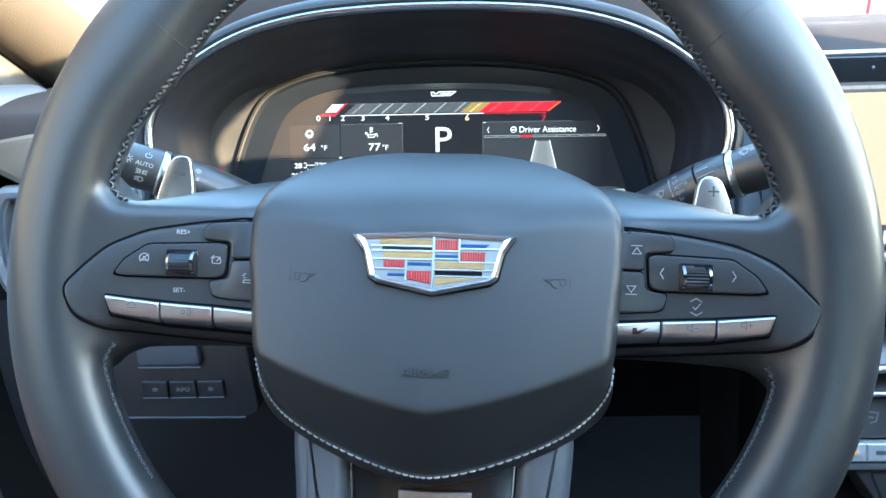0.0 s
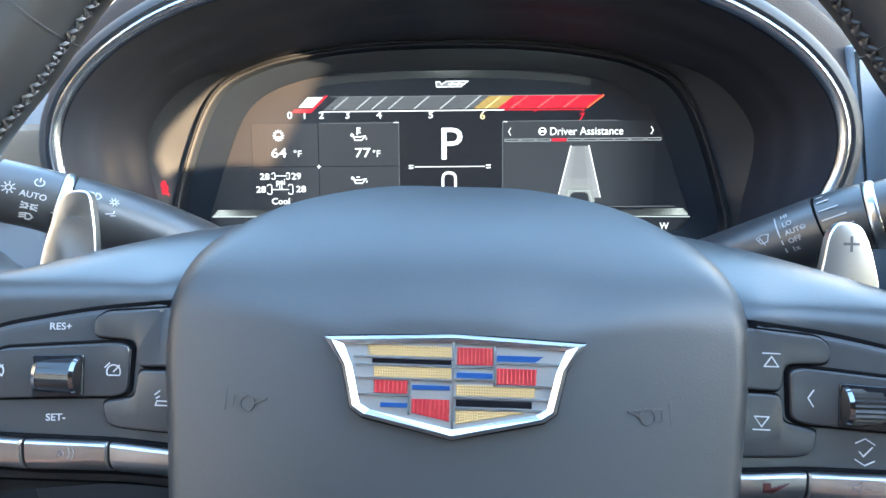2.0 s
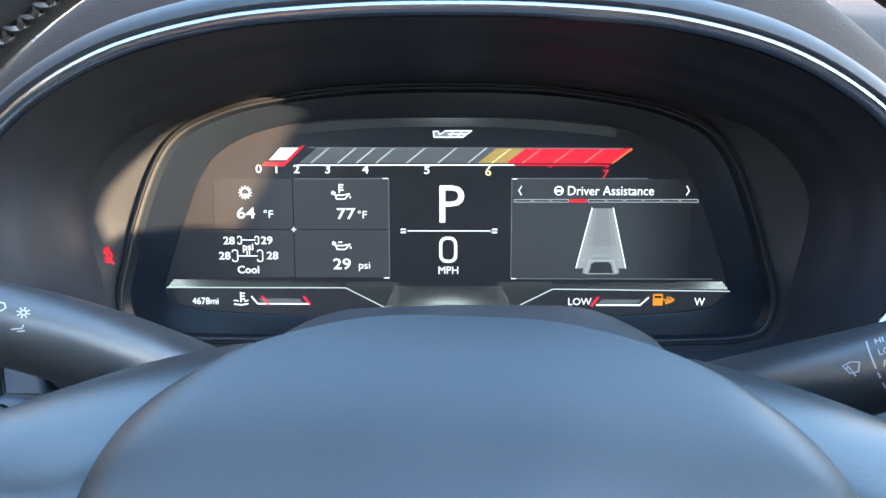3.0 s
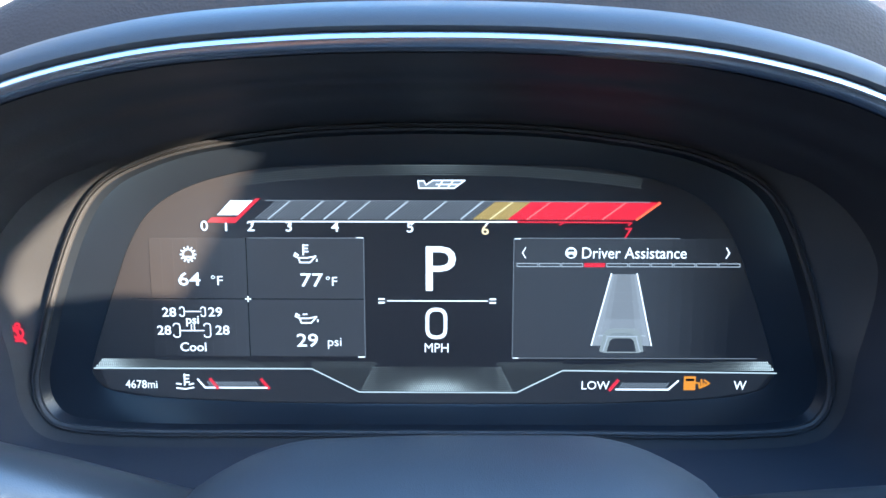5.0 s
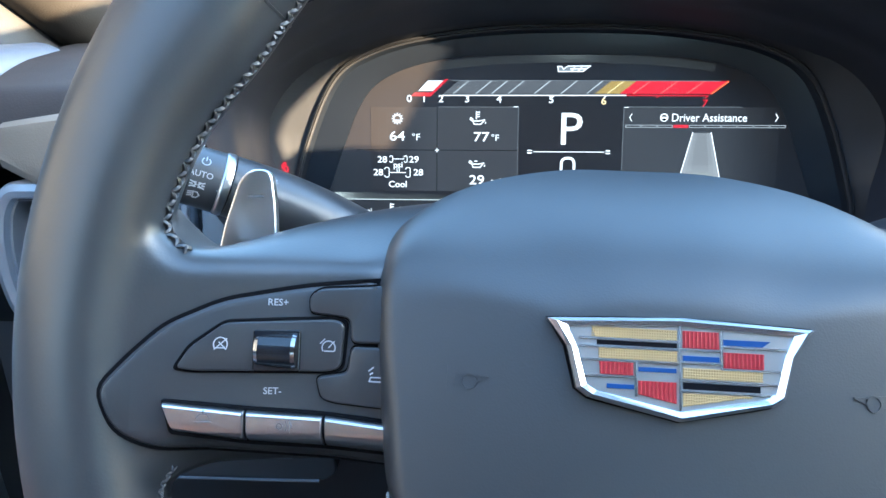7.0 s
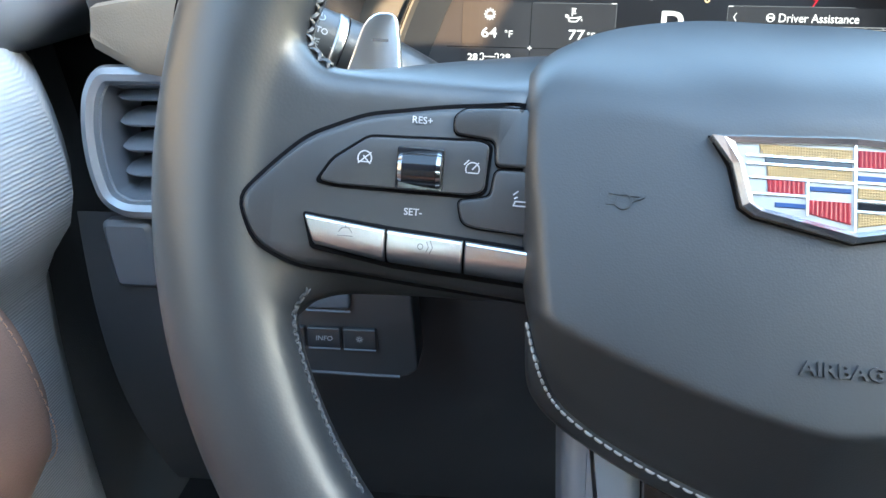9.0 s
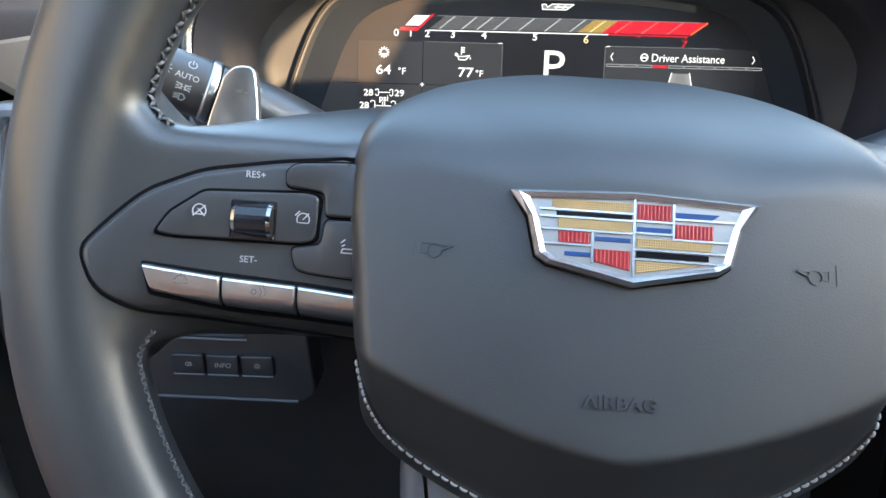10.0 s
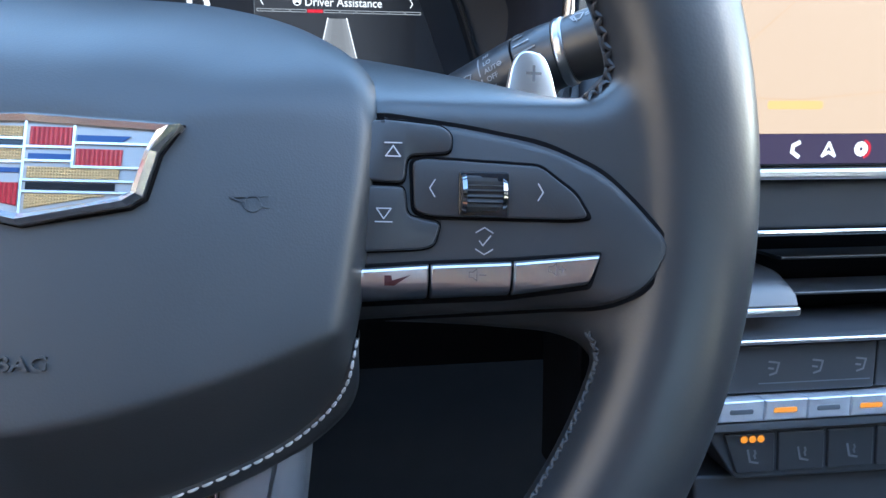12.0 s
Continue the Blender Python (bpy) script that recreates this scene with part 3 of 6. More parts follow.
def switch_panel(s):
    """A switch panel set into a side spoke; s is -1 or 1."""
    flip = (lambda pts: pts) if s > 0 else mirrored
    panel = part("switch_panel", plate(rounded(flip(PANEL), [2, 2, 8, 8, 6, 6, 4, 6, 8, 6, 2] if s > 0 else 5, 4), -24, -10.6, 2.6), SWITCH, wheel, "satin black switch panel with silver buttons")
    part("gap", plate(rounded([tuple(q) for q in inset(flip(PANEL), -0.9)], 5, 4), -24, -12.0, 0.3), RUBBER, panel)
    smooth_top(flip([(86.4, 26.2), (87.2, 12), (92, 10.6), (132, 10.6), (138.5, 11.5), (133.6, 18.9), (123, 26.1), (90, 27.4)]), 2.2, -14, -9.9, 0.5, RUBBER, "pod_gap", panel)
    pod = smooth_top(flip([(87.4, 25.6), (88.0, 12.8), (92, 11.5), (131, 11.5), (136.6, 12.2), (132.6, 18.2), (122.5, 25.2), (90.5, 26.5)]), 2.0, -14, -8.6, 0.7, SWITCH, "rocker_plate", panel)
    up = [(66, 37), (77, 36.6), (95, 35.2), (98, 33.0), (97.8, 28.2), (86.0, 27.2), (85.4, 20.0), (66, 20.4)]
    dn = [(66, 19.4), (85.4, 19.0), (86.2, 11.4), (95.4, 9.8), (93.6, 3.6), (90, 2.6), (66, 1.2)]
    for pts in (up, dn):
        smooth_top(flip([tuple(q) for q in inset(pts, -0.55)]), 2, -14, -10.25, 0.2, RUBBER, "button_gap", panel)
        smooth_top(flip(pts), 2, -14, -8.9, 0.9, SWITCH, "button", panel, "satin black button")
    # thumb wheel
    smooth_top(flip(box_pts(99.8, 11.6, 113.8, 23.4)), 1.0, -13, -8.1, 0.4, GLOSS, "roller_frame", panel)
    cyl = bmesh.new()
    n = 48 if s > 0 else 40
    prof = []
    for xx, rr in ((100.8, 3.6), (101.0, 4.9), (102.1, 5.3), (102.2, 4.2), (111.4, 4.2), (111.5, 5.3), (112.6, 4.9), (112.8, 3.6)):
        prof.append([(s * xx, 17.5 + rr * math.cos(q / n * math.tau), -9.6 + rr * math.sin(q / n * math.tau) * 0.85) for q in range(n)])
    roller = part("roller", loft(prof, True, True), SMOKED, panel, "chrome and black thumb roller")
    grip = []
    rib = 0.7 if s > 0 else 0.0
    for xx in (102.1, 111.5):
        n = 44
        grip.append([(s * xx, 17.5 + (5.05 - rib * (1 if q % 2 else 0)) * math.cos(q / n * math.tau), -9.6 + (5.05 - rib * (1 if q % 2 else 0)) * math.sin(q / n * math.tau) * 0.86) for q in range(n)])
    part("grip", loft(grip, True, True), DARK_CHROME if s > 0 else GLOSS, roller, "ribbed middle of the roller", smooth=s < 0)
    # silver buttons along the lower edge
    tops = [(72, -2.8), (92.3, -1.3), (115.4, 0.0), (140, 2.4)]
    bots = [(71, -12.3), (92.3, -10.8), (115.2, -9.2), (137, -5.7)]
    smooth_top(flip([(67, -2.2), (90, -0.5), (114, 0.9), (141, 3.2), (138, -7.0), (114, -11.1), (67, -14.2)]), 1.2, -14, -9.6, 0.4, RUBBER, "button_gap", panel)
    for i in range(3):
        a, b, c, d = tops[i], tops[i + 1], bots[i + 1], bots[i]
        g = 0.35
        quad = [(a[0] + g, a[1]), (b[0] - g, b[1]), (c[0] - g, c[1]), (d[0] + g, d[1])]
        rows = []
        for f, dz in ((0.0, -5.0), (0.0, -0.9), (0.04, -0.25), (0.10, 0.0), (0.3, -0.1), (0.5, -0.2), (0.7, -0.4), (0.85, -0.8), (0.95, -1.5), (1.0, -2.4), (1.0, -5.0)):
            lft = (quad[0][0] + (quad[3][0] - quad[0][0]) * f, quad[0][1] + (quad[3][1] - quad[0][1]) * f)
            rgt = (quad[1][0] + (quad[2][0] - quad[1][0]) * f, quad[1][1] + (quad[2][1] - quad[1][1]) * f)
            row = []
            for u, drop in ((0.0, -5.0), (0.0, -0.6), (0.02, 0.0), (0.25, 0.0), (0.5, 0.0), (0.75, 0.0), (0.98, 0.0), (1.0, -0.6), (1.0, -5.0)):
                row.append((s * (lft[0] + (rgt[0] - lft[0]) * u), lft[1] + (rgt[1] - lft[1]) * u, -7.2 + max(dz + drop, -5.0)))
            rows.append(row)
        part("silver_button", loft(rows, closed=False), SATIN, panel, "brushed silver button")
    return panel


pl = switch_panel(-1)
pr = switch_panel(1)
words("RES+", 2.0, PRINT, pl, -107.4, 30.2, -10.15, align="CENTER", weight=0.02)
words("SET-", 2.0, PRINT, pl, -108.2, 4.6, -10.15, align="CENTER", weight=0.02)
icon(pl, [ring(0, 0, 2.0, 14, -30, 210), [(-1.8, -1.4), (1.8, 1.6)], [(1.6, -1.4), (-0.4, 0.6)], [(-1.0, -1.0), (1.0, -1.0)]], -123.2, 19.2, -8.2, w=0.32)
icon(pl, [ring(0, 0, 1.9, 14, -30, 210), [(0, 0), (1.6, 1.8)], [(-2.4, 1.2), (-1.2, 2.4)], [(-1.2, -1.0), (1.4, -1.0)]], -91.6, 18.6, -8.2, w=0.32)
icon(pl, [[(-2, 1.6), (-0.8, 2.6)], [(-1.6, 0.6), (0.6, 2.0)], [(-1.8, -1.4), (-1.4, -0.2), (1.6, -0.2), (2.0, -1.4), (-1.8, -1.4)], [(1.2, 0.6), (2.2, 1.6)]], -77.8, 11.0, -8.5, w=0.35)
icon(pr, [[(-1.9, -1.2), (0, 1.5), (1.9, -1.2), (-1.9, -1.2)], [(-2.2, 2.3), (2.2, 2.3)]], 82.2, 28.0, -8.5, w=0.3)
icon(pr, [[(-1.9, 1.2), (0, -1.5), (1.9, 1.2), (-1.9, 1.2)], [(-2.2, -2.3), (2.2, -2.3)]], 80.0, 12.0, -8.5, w=0.3)
icon(pr, [[(0.7, 2.2), (-0.7, 0), (0.7, -2.2)]], 92.6, 18.8, -8.2, w=0.3)
icon(pr, [[(-0.7, 2.2), (0.7, 0), (-0.7, -2.2)]], 122.6, 18.4, -8.2, w=0.3)
icon(pr, [[(-2.4, 2.2), (0, 3.6), (2.4, 2.2)], [(-2.4, -2.2), (0, -3.6), (2.4, -2.2)], [(-1.4, 0), (-0.4, -1.2), (1.8, 1.4)]], 107.6, 5.2, -10.2, w=0.3)
part("symbol", plate([(80.4, -4.2), (80.4, -6.9), (83.0, -6.9), (84.6, -5.7), (87.2, -4.0), (82.4, -5.5), (82.2, -4.2)], -7.3, -6.95, 0.05, steps=1), V_PRINT, pr, "dark red tick-shaped mark", smooth=False)
for sx, mark in ((104.4, "-"), (126.4, "+")):
    yy = -3.6 if sx < 110 else -1.6
    icon(pr, [[(-1.4, -0.7), (-1.4, 0.7), (-0.4, 0.7), (0.7, 1.6), (0.7, -1.6), (-0.4, -0.7), (-1.4, -0.7)], [(1.4, 0), (3.2, 0)]] + ([[(2.3, 0.9), (2.3, -0.9)]] if mark == "+" else []), sx, yy, -6.85, PRINT_GREY, w=0.22)
icon(pl, [[(-2, 0), (-1, 1.2), (1, 1.2), (2, 0)], [(-2.2, -1), (2.2, -1)], [(0, 1.4), (0, 2.4)]], -127, -1.6, -7.0, PRINT_GREY, w=0.25)
icon(pl, [ring(-0.8, 0, 0.8, 8), [(1, 1.4), (1.6, 0), (1, -1.4)], [(2, 1.8), (2.8, 0), (2, -1.8)]], -104, -3.8, -7.0, PRINT_GREY, w=0.25)

def lay_on_dish(o):
    """Bend one part of a switch panel onto the dished spoke."""
    t = o.matrix_basis.translation
    if t.length > 1e-6:
        turn = -math.copysign(12.0, t.x) if abs(t.x) > 0.1 else 0.0
        o.matrix_basis = Matrix.Translation(Vector(dished(t * 1000)) * MM) @ pose(0, 0, 0, 0, turn, 0) @ Matrix.Translation(-t) @ o.matrix_basis
        return
    if o.name.split(".")[0] in ("roller", "grip"):
        o.matrix_basis = Matrix.Translation((Vector(dished((math.copysign(106.8, o.data.vertices[0].co.x), 17.5, 0))) - Vector((math.copysign(106.8, o.data.vertices[0].co.x), 17.5, 0))) * MM) if o.name.startswith("roller") else Matrix.Identity(4)
        return
    b = bmesh.new()
    b.from_mesh(o.data)
    slice_up(b)
    for v in b.verts:
        v.co = Vector(dished(v.co * 1000)) * MM
    b.to_mesh(o.data)
    b.free()
    if o.data.polygons[0].use_smooth:
        o.data.set_sharp_from_angle(angle=radians(18))


for o in (pl, pr, *pl.children_recursive, *pr.children_recursive):
    lay_on_dish(o)

# shift paddles behind the spokes
for s in (-1, 1):
    base = [(129, 32), (152, 32), (150.5, 50), (147, 64), (144, 70.2), (136.5, 71.2), (133, 66.7), (130, 50)]
    if s < 0:
        base = [(-118.6, 32), (-142.6, 32), (-139, 54), (-134, 71), (-130, 74.8), (-122.6, 74.8), (-120.6, 62)]
    pd = part("shift_paddle", plate(rounded(base if s > 0 else list(reversed(base)), 4, 4), -65.3 if s > 0 else -53, -61.8 if s > 0 else -49.5, 0.8), PADDLE, wheel, "polished metal shift paddle", at=None)
    sx, sy, sz = (140.6, 63.2, -61.85) if s > 0 else (-127.6, 65.3, -49.55)
    part("paddle_mark", strokes([[(sx - 2.4, sy), (sx + 2.4, sy)]] + ([[(sx, sy - 2.4), (sx, sy + 2.4)]] if s > 0 else []), 0.9, sz), PRINT_GREY, pd, smooth=False)

# lower spoke
for s in (-1, 1):
    leg = [(s * 40 + 5, -38), (s * 62 + 5, -38), (s * 63 + 5, -58), (s * 60.5 + 5, -88), (s * 57 + 5, -150), (s * 34 + 5, -150), (s * 37 + 5, -88)]
    part("lower_spoke", plate(rounded(leg if s < 0 else list(reversed(leg)), 5, 4), -48, -21, 6, steps=4), SATIN_TRIM, wheel, "satin grey trim of the lower spoke")
low_p = part("spoke_insert", plate(rounded([(-34, -56), (44, -56), (41, -150), (-31, -150)], 3, 3), -46, -30, 2), GLOSS, wheel, "gloss black insert of the lower spoke")
part("insert_trim", tube([(-32.5, -60, -28.5), (-30.8, -90, -28.5), (-28, -148, -28.5)], 0.5, 8, up=(1, 0, 0)), CHROME, low_p)
part("insert_trim", tube([(42.5, -60, -28.5), (40.8, -90, -28.5), (38, -148, -28.5)], 0.5, 8, up=(1, 0, 0)), CHROME, low_p)
part("insert_badge", plate(rounded(box_pts(-10, -87, 23, -79.5), 1, 3), -30, -27.5, 0.6), SATIN, low_p)

# ---- instrument cluster ----
CLUSTER = axes((0, 0.4775, 0.745), 17.5, -1.0)
cluster = thing("instrument_cluster", CLUSTER, "digital instrument cluster with lit gauges in a black hooded binnacle", "instrument cluster")


def both(half):
    """A closed outline from its right half, listed from the top middle to the bottom middle."""
    left = [(-x, y) for x, y in reversed(half) if abs(x) > 1e-6]
    return half + left


DISPLAY = both([(0, 56.2), (40, 56), (66, 54.2), (90, 48.5), (106, 39.5), (115, 27), (122, 10), (128.5, -8), (133, -22), (132.5, -27), (127, -32), (110, -35), (70, -37), (30, -37.5), (0, -37.5)])
LENS = both([(0, 68.5), (45, 67), (85, 61.5), (107.5, 54.8), (122, 46.4), (132, 32), (141.5, 8), (148, -14), (151, -27), (149, -38), (140, -44), (110, -46), (60, -46), (0, -46)])
HOOD = both([(0, 86.5), (40, 85.5), (80, 81.5), (118, 71.5), (148, 55), (167, 36), (174.5, 17), (172, -2), (160, -22), (140, -40), (105, -54), (50, -60), (0, -61)])
N = 150
d_loop, l_loop, h_loop = spline(DISPLAY, N), spline(LENS, N), spline(HOOD, N)
panel = part("display", plate(d_loop, -3, 0, 0.2), GLASS_PANEL, cluster, "dark glass display with lit gauges")


def lerp_loop(a, b, f, z):
    return [(p[0] + (q[0] - p[0]) * f, p[1] + (q[1] - p[1]) * f, z) for p, q in zip(a, b)]


part("bezel", loft([flat(d_loop, -1), flat(d_loop, 0.1), lerp_loop(d_loop, l_loop, 0.1, 0.5), lerp_loop(d_loop, l_loop, 0.9, 2.0), lerp_loop(d_loop, l_loop, 1.0, 5.0)]), BEZEL, cluster, "gloss black bezel round the display")
outer = inset(l_loop, -2.6)
# the crescent beside the display is broadest a little above its middle
WING_Y = (-34, -24, -16, -6, 4, 13, 22, 31, 38, 45, 50, 58)
WING_W = (1.8, 3.0, 6.5, 12.0, 17.5, 21.0, 20.0, 17.0, 13.5, 9.0, 5.0, 1.7)
w_loop = []
for p, q in zip(outer, inset(l_loop, -3.6)):
    w = float(np.interp(p[1], WING_Y, WING_W)) if abs(p[0]) > 100 else 1.7
    w_loop.append((p[0] + (q[0] - p[0]) * w, p[1] + (q[1] - p[1]) * w))
part("bezel_wing", loft([flat(outer, 3.8), flat(outer, 4.4), lerp_loop(outer, w_loop, 0.5, 8.0), flat(w_loop, 12.0)]), FUNNEL, cluster, "smooth black crescent beside the display")
part("bezel_ridge", loft([flat(l_loop, 3), flat(l_loop, 6.2), flat(inset(l_loop, -0.8), 7.0), flat(inset(l_loop, -1.3), 6.0), flat(inset(l_loop, -1.7), 7.2), flat(outer, 6.8), flat(outer, 4)]), FUNNEL, cluster, "double ridge along the bezel")
# the liner never closes in over the crescent's lower corners
w_turn = sorted((math.atan2(p[1], p[0]), math.hypot(p[0], p[1])) for p in w_loop)
mouth = []
for p in h_loop:
    r = math.hypot(p[0], p[1])
    least = float(np.interp(math.atan2(p[1], p[0]), [a for a, _ in w_turn], [b for _, b in w_turn], period=math.tau)) + 3.0
    mouth.append((p[0] * max(1.0, least / r), p[1] * max(1.0, least / r)))
rings = []
for f, z in ((0.0, 11.9), (0.04, 14), (0.12, 17.5), (0.3, 24), (0.43, 29.5), (0.47, 30.2), (0.6, 40.5), (0.73, 49.6), (0.77, 50.2), (0.88, 60), (0.97, 66), (1.0, 68.5)):
    rings.append(lerp_loop(w_loop, mouth, f, z))
part("binnacle_liner", loft(rings), LINER, cluster, "deep black inner wall of the binnacle")


def upper(loop):
    """The part of a loop above the stalks, from its right foot over the top to its left foot."""
    k = len(loop) // 2
    turned = list(loop[k:]) + list(loop[:k])
    keep = [i for i, q in enumerate(list(h_loop[k:]) + list(h_loop[:k])) if q[1] > -24]
    return turned[keep[0]:keep[-1] + 1]


part("trim_ring", loft([upper(q) for q in [flat(h_loop, 66), flat(h_loop, 67.6), flat(inset(h_loop, -0.7), 69.4), flat(inset(h_loop, -2.0), 70.8), flat(inset(h_loop, -3.6), 71.3), flat(inset(h_loop, -5.0), 70.6), flat(inset(h_loop, -5.8), 69), flat(inset(h_loop, -5.8), 65)]], closed=False), RING_METAL, cluster, "polished silver trim ring")
rings = []
for d, z in ((5.6, 65), (5.9, 69.3), (6.8, 70.6), (9, 70.0), (12.5, 66), (15.5, 59), (17.5, 50), (18.5, 38), (19, 20), (19, -40)):
    rings.append(flat(inset(h_loop, -d), z))
part("hood", loft(rings), HOOD_EDGE, cluster, "soft black rolled edge of the binnacle hood")

for pts in ([(197, 62), (228, 50), (228, -130), (197, -130)], [(100, -90), (199, -66), (199, -130), (100, -130)], [(-238, -130), (-238, 4), (-214, 50), (-197, 62), (-197, -130)], [(-199, -130), (-199, -66), (-100, -90), (-100, -130)]):
    part("binnacle_cheek", plate(rounded(pts, 4, 4), -30, 34 if abs(pts[0][0]) > 190 and abs(pts[1][1]) < 66 else 31, 4, steps=4), CHEEK, cluster, "grey panel beside the binnacle")

for sx in (-1, 1):
    pts = [(sx * 184, -20), (sx * 199, 10), (sx * 199, -70), (sx * 176, -70)]
    part("binnacle_cheek", plate(rounded(pts if sx < 0 else list(reversed(pts)), 4, 4), -30, 28, 4, steps=4), CHEEK, cluster, "grey panel below the binnacle")
part("side_trim", tube([(226, -130, 33), (225, -40, 34), (219, 40, 35)], 3.2, 12, up=(1, 0, 0)), SATIN, cluster, "satin silver strip beside the binnacle")

# warning lamp on the bezel's flank
LZ = 9.6
lamp = strokes([ring(-155, -6.6, 2.0, 10), [(-157.1, -9.6), (-152.9, -9.6)], [(-157.7, -3.1), (-152.3, -10.5)], [(-155, -4.7), (-155, -9.1)], ring(-155, -3.7, 0.8, 8)], 0.9, LZ)
part("warning_lamp", lamp, G_RED, cluster, "lit red seat belt warning lamp", smooth=False)


def shape(name, pts, mat, z=0.15, label=""):
    return part(name, plate(pts, z - 0.1, z, 0.02, steps=1), mat, panel, label, smooth=False)


def lines(name, ln, w, mat, z=0.2, label="", apart=False):
    if apart:
        for q in ln:
            part(name, strokes([q], w, z, thick=0.08), mat, panel, label, smooth=False)
        return None
    return part(name, strokes(ln, w, z, thick=0.08), mat, panel, label, smooth=False)


# tile fields
FADE = (1.0, 0.9, 0.76, 0.6, 0.45, 0.31, 0.19, 0.09)
G_TILE = [glow("display_tile", (0.055 * f, 0.058 * f, 0.064 * f), 0.5) for f in FADE]
for x0, x1, step in ((-26.0, -76.0, -4.6), (31.4, 82.0, 4.6)):
    shape("tile", box_pts(min(x0, x1), -18.2, max(x0, x1), 28.2), G_TILE[0], 0.10)
    for i in range(1, 8):
        a, b = x1 + (i - 1) * step, x1 + i * step
        shape("tile", box_pts(min(a, b), -18.2, max(a, b), 28.2), G_TILE[i], 0.10)
lines("tile_line", [[(-70.9, 28.2), (-70.9, -18)], [(-116, 4.6), (-26.2, 4.6)]], 0.3, GLOSS, 0.16, apart=True)
lines("tile_mark", [[(-28.6, 28.4), (-26.2, 28.4)], [(-28.6, -18.4), (-26.2, -18.4)], [(31.6, 28.2), (33.6, 28.2)], [(31.6, -18.6), (33.6, -18.6)], [(-71.9, 4.6), (-69.9, 4.6)], [(-70.9, 5.6), (-70.9, 3.6)]], 0.45, G_WHITE, 0.22, apart=True)
lines("tile_edge", [[(-70, 28.3), (-26.0, 28.3), (-26.0, -18.4)], [(94, 28.4), (31.2, 28.4), (31.2, -18.6), (126, -18.6)]], 0.25, G_GREY, 0.22, apart=True)

# rev bar
YB, YT, SL = 35.6, 42.4, 8.4
bm_grey, bm_gold, bm_red = bmesh.new(), bmesh.new(), bmesh.new()
x = -67.0
while x < 77.5:
    tgt = bm_grey if x < 15.5 else bm_gold if x < 29 else bm_red
    top = [(x, YB), (x + SL, YT - (x + 70) / 150 * 0.6)]
    strokes([top], 0.34 if tgt is bm_grey else 0.6 if tgt is bm_gold else 0.78, 0.2, bm=tgt, thick=0.08)
    x += 1.22
tagged(part("rev_bar", bm_grey, G_DIM, panel, "hatched grey rev bar", smooth=False), kind="stuff")
tagged(part("rev_bar", bm_gold, G_GOLD, panel, "hatched amber rev bar", smooth=False), kind="stuff")
tagged(part("rev_bar", bm_red, G_RED, panel, "hatched red rev bar", smooth=False), kind="stuff")
lines("rev_tick", [[(a, YB), (a + SL, YT)] for a in (-62, -49.5, -40.8, -31.6, -17.4, -3.0, 11.0)], 0.6, glow("display_tick", (0.6, 0.62, 0.64), 0.7), 0.3, apart=True)
lines("rev_tick", [[(a, YB), (a + SL, YT - 0.4)] for a in (22.0,)], 0.6, glow("display_pale_amber", (0.95, 0.72, 0.32), 0.9), 0.3, apart=True)
lines("rev_tick", [[(a, YB), (a + SL, YT - 0.6)] for a in (36.0, 50.5, 64.5)], 0.5, glow("display_pale_red", (1.0, 0.16, 0.14), 0.9), 0.3, apart=True)
lines("rev_tick", [[(77.4, YB), (77.4 + SL, YT - 0.6)]], 0.9, glow("display_orange_red", (1.0, 0.14, 0.05), 0.9), 0.3, apart=True)
lines("rev_edge", [[(-63, YT + 0.2), (22, YT), (82, YT - 0.3)]], 0.3, G_GREY, 0.3)
lines("rev_base", [[(-68, 34.6), (32, 34.6)], [(-67.4, 34.6), (-68.6, 33.4)], [(-53.2, 34.6), (-54.4, 33.4)], [(-35.4, 34.6), (-36.6, 33.4)], [(-6.6, 34.6), (-7.8, 33.4)], [(21.6, 34.6), (20.4, 33.4)]], 0.55, G_WHITE)
lines("rev_base", [[(32, 34.6), (75, 34.4)], [(50, 34.4), (48.4, 33.4)], [(75.6, 34.3), (74.4, 33.3)]], 0.55, G_RED)
shape("rev_needle", [(-81.5, 37.0), (-76.2, 42.6), (-67.6, 42.6), (-73.5, 37.0)], G_WHITE, 0.3)
shape("rev_needle", [(-85.6, 34.2), (-83.6, 36.2), (-74.2, 36.2), (-66.6, 43.4), (-64.8, 43.4), (-74.6, 34.0)], G_RED, 0.26)
for tx, ch in ((-86.5, "0"), (-78.2, "1"), (-68.8, "2"), (-54.3, "3"), (-36.7, "4"), (-8.2, "5")):
    words(ch, 4.0, G_WHITE, panel, tx, 30.6 - 0.006 * (tx + 8), 0.2, align="CENTER", squeeze=1.12, weight=0.06)
words("6", 4.0, glow("display_pale_gold", (1.0, 0.72, 0.38), 1.0), panel, 20.2, 29.8, 0.2, align="CENTER", squeeze=1.12, weight=0.06)
words("7", 4.0, G_RED, panel, 74.0, 28.6, 0.2, align="CENTER", squeeze=1.1, shear=0.1, weight=0.06)

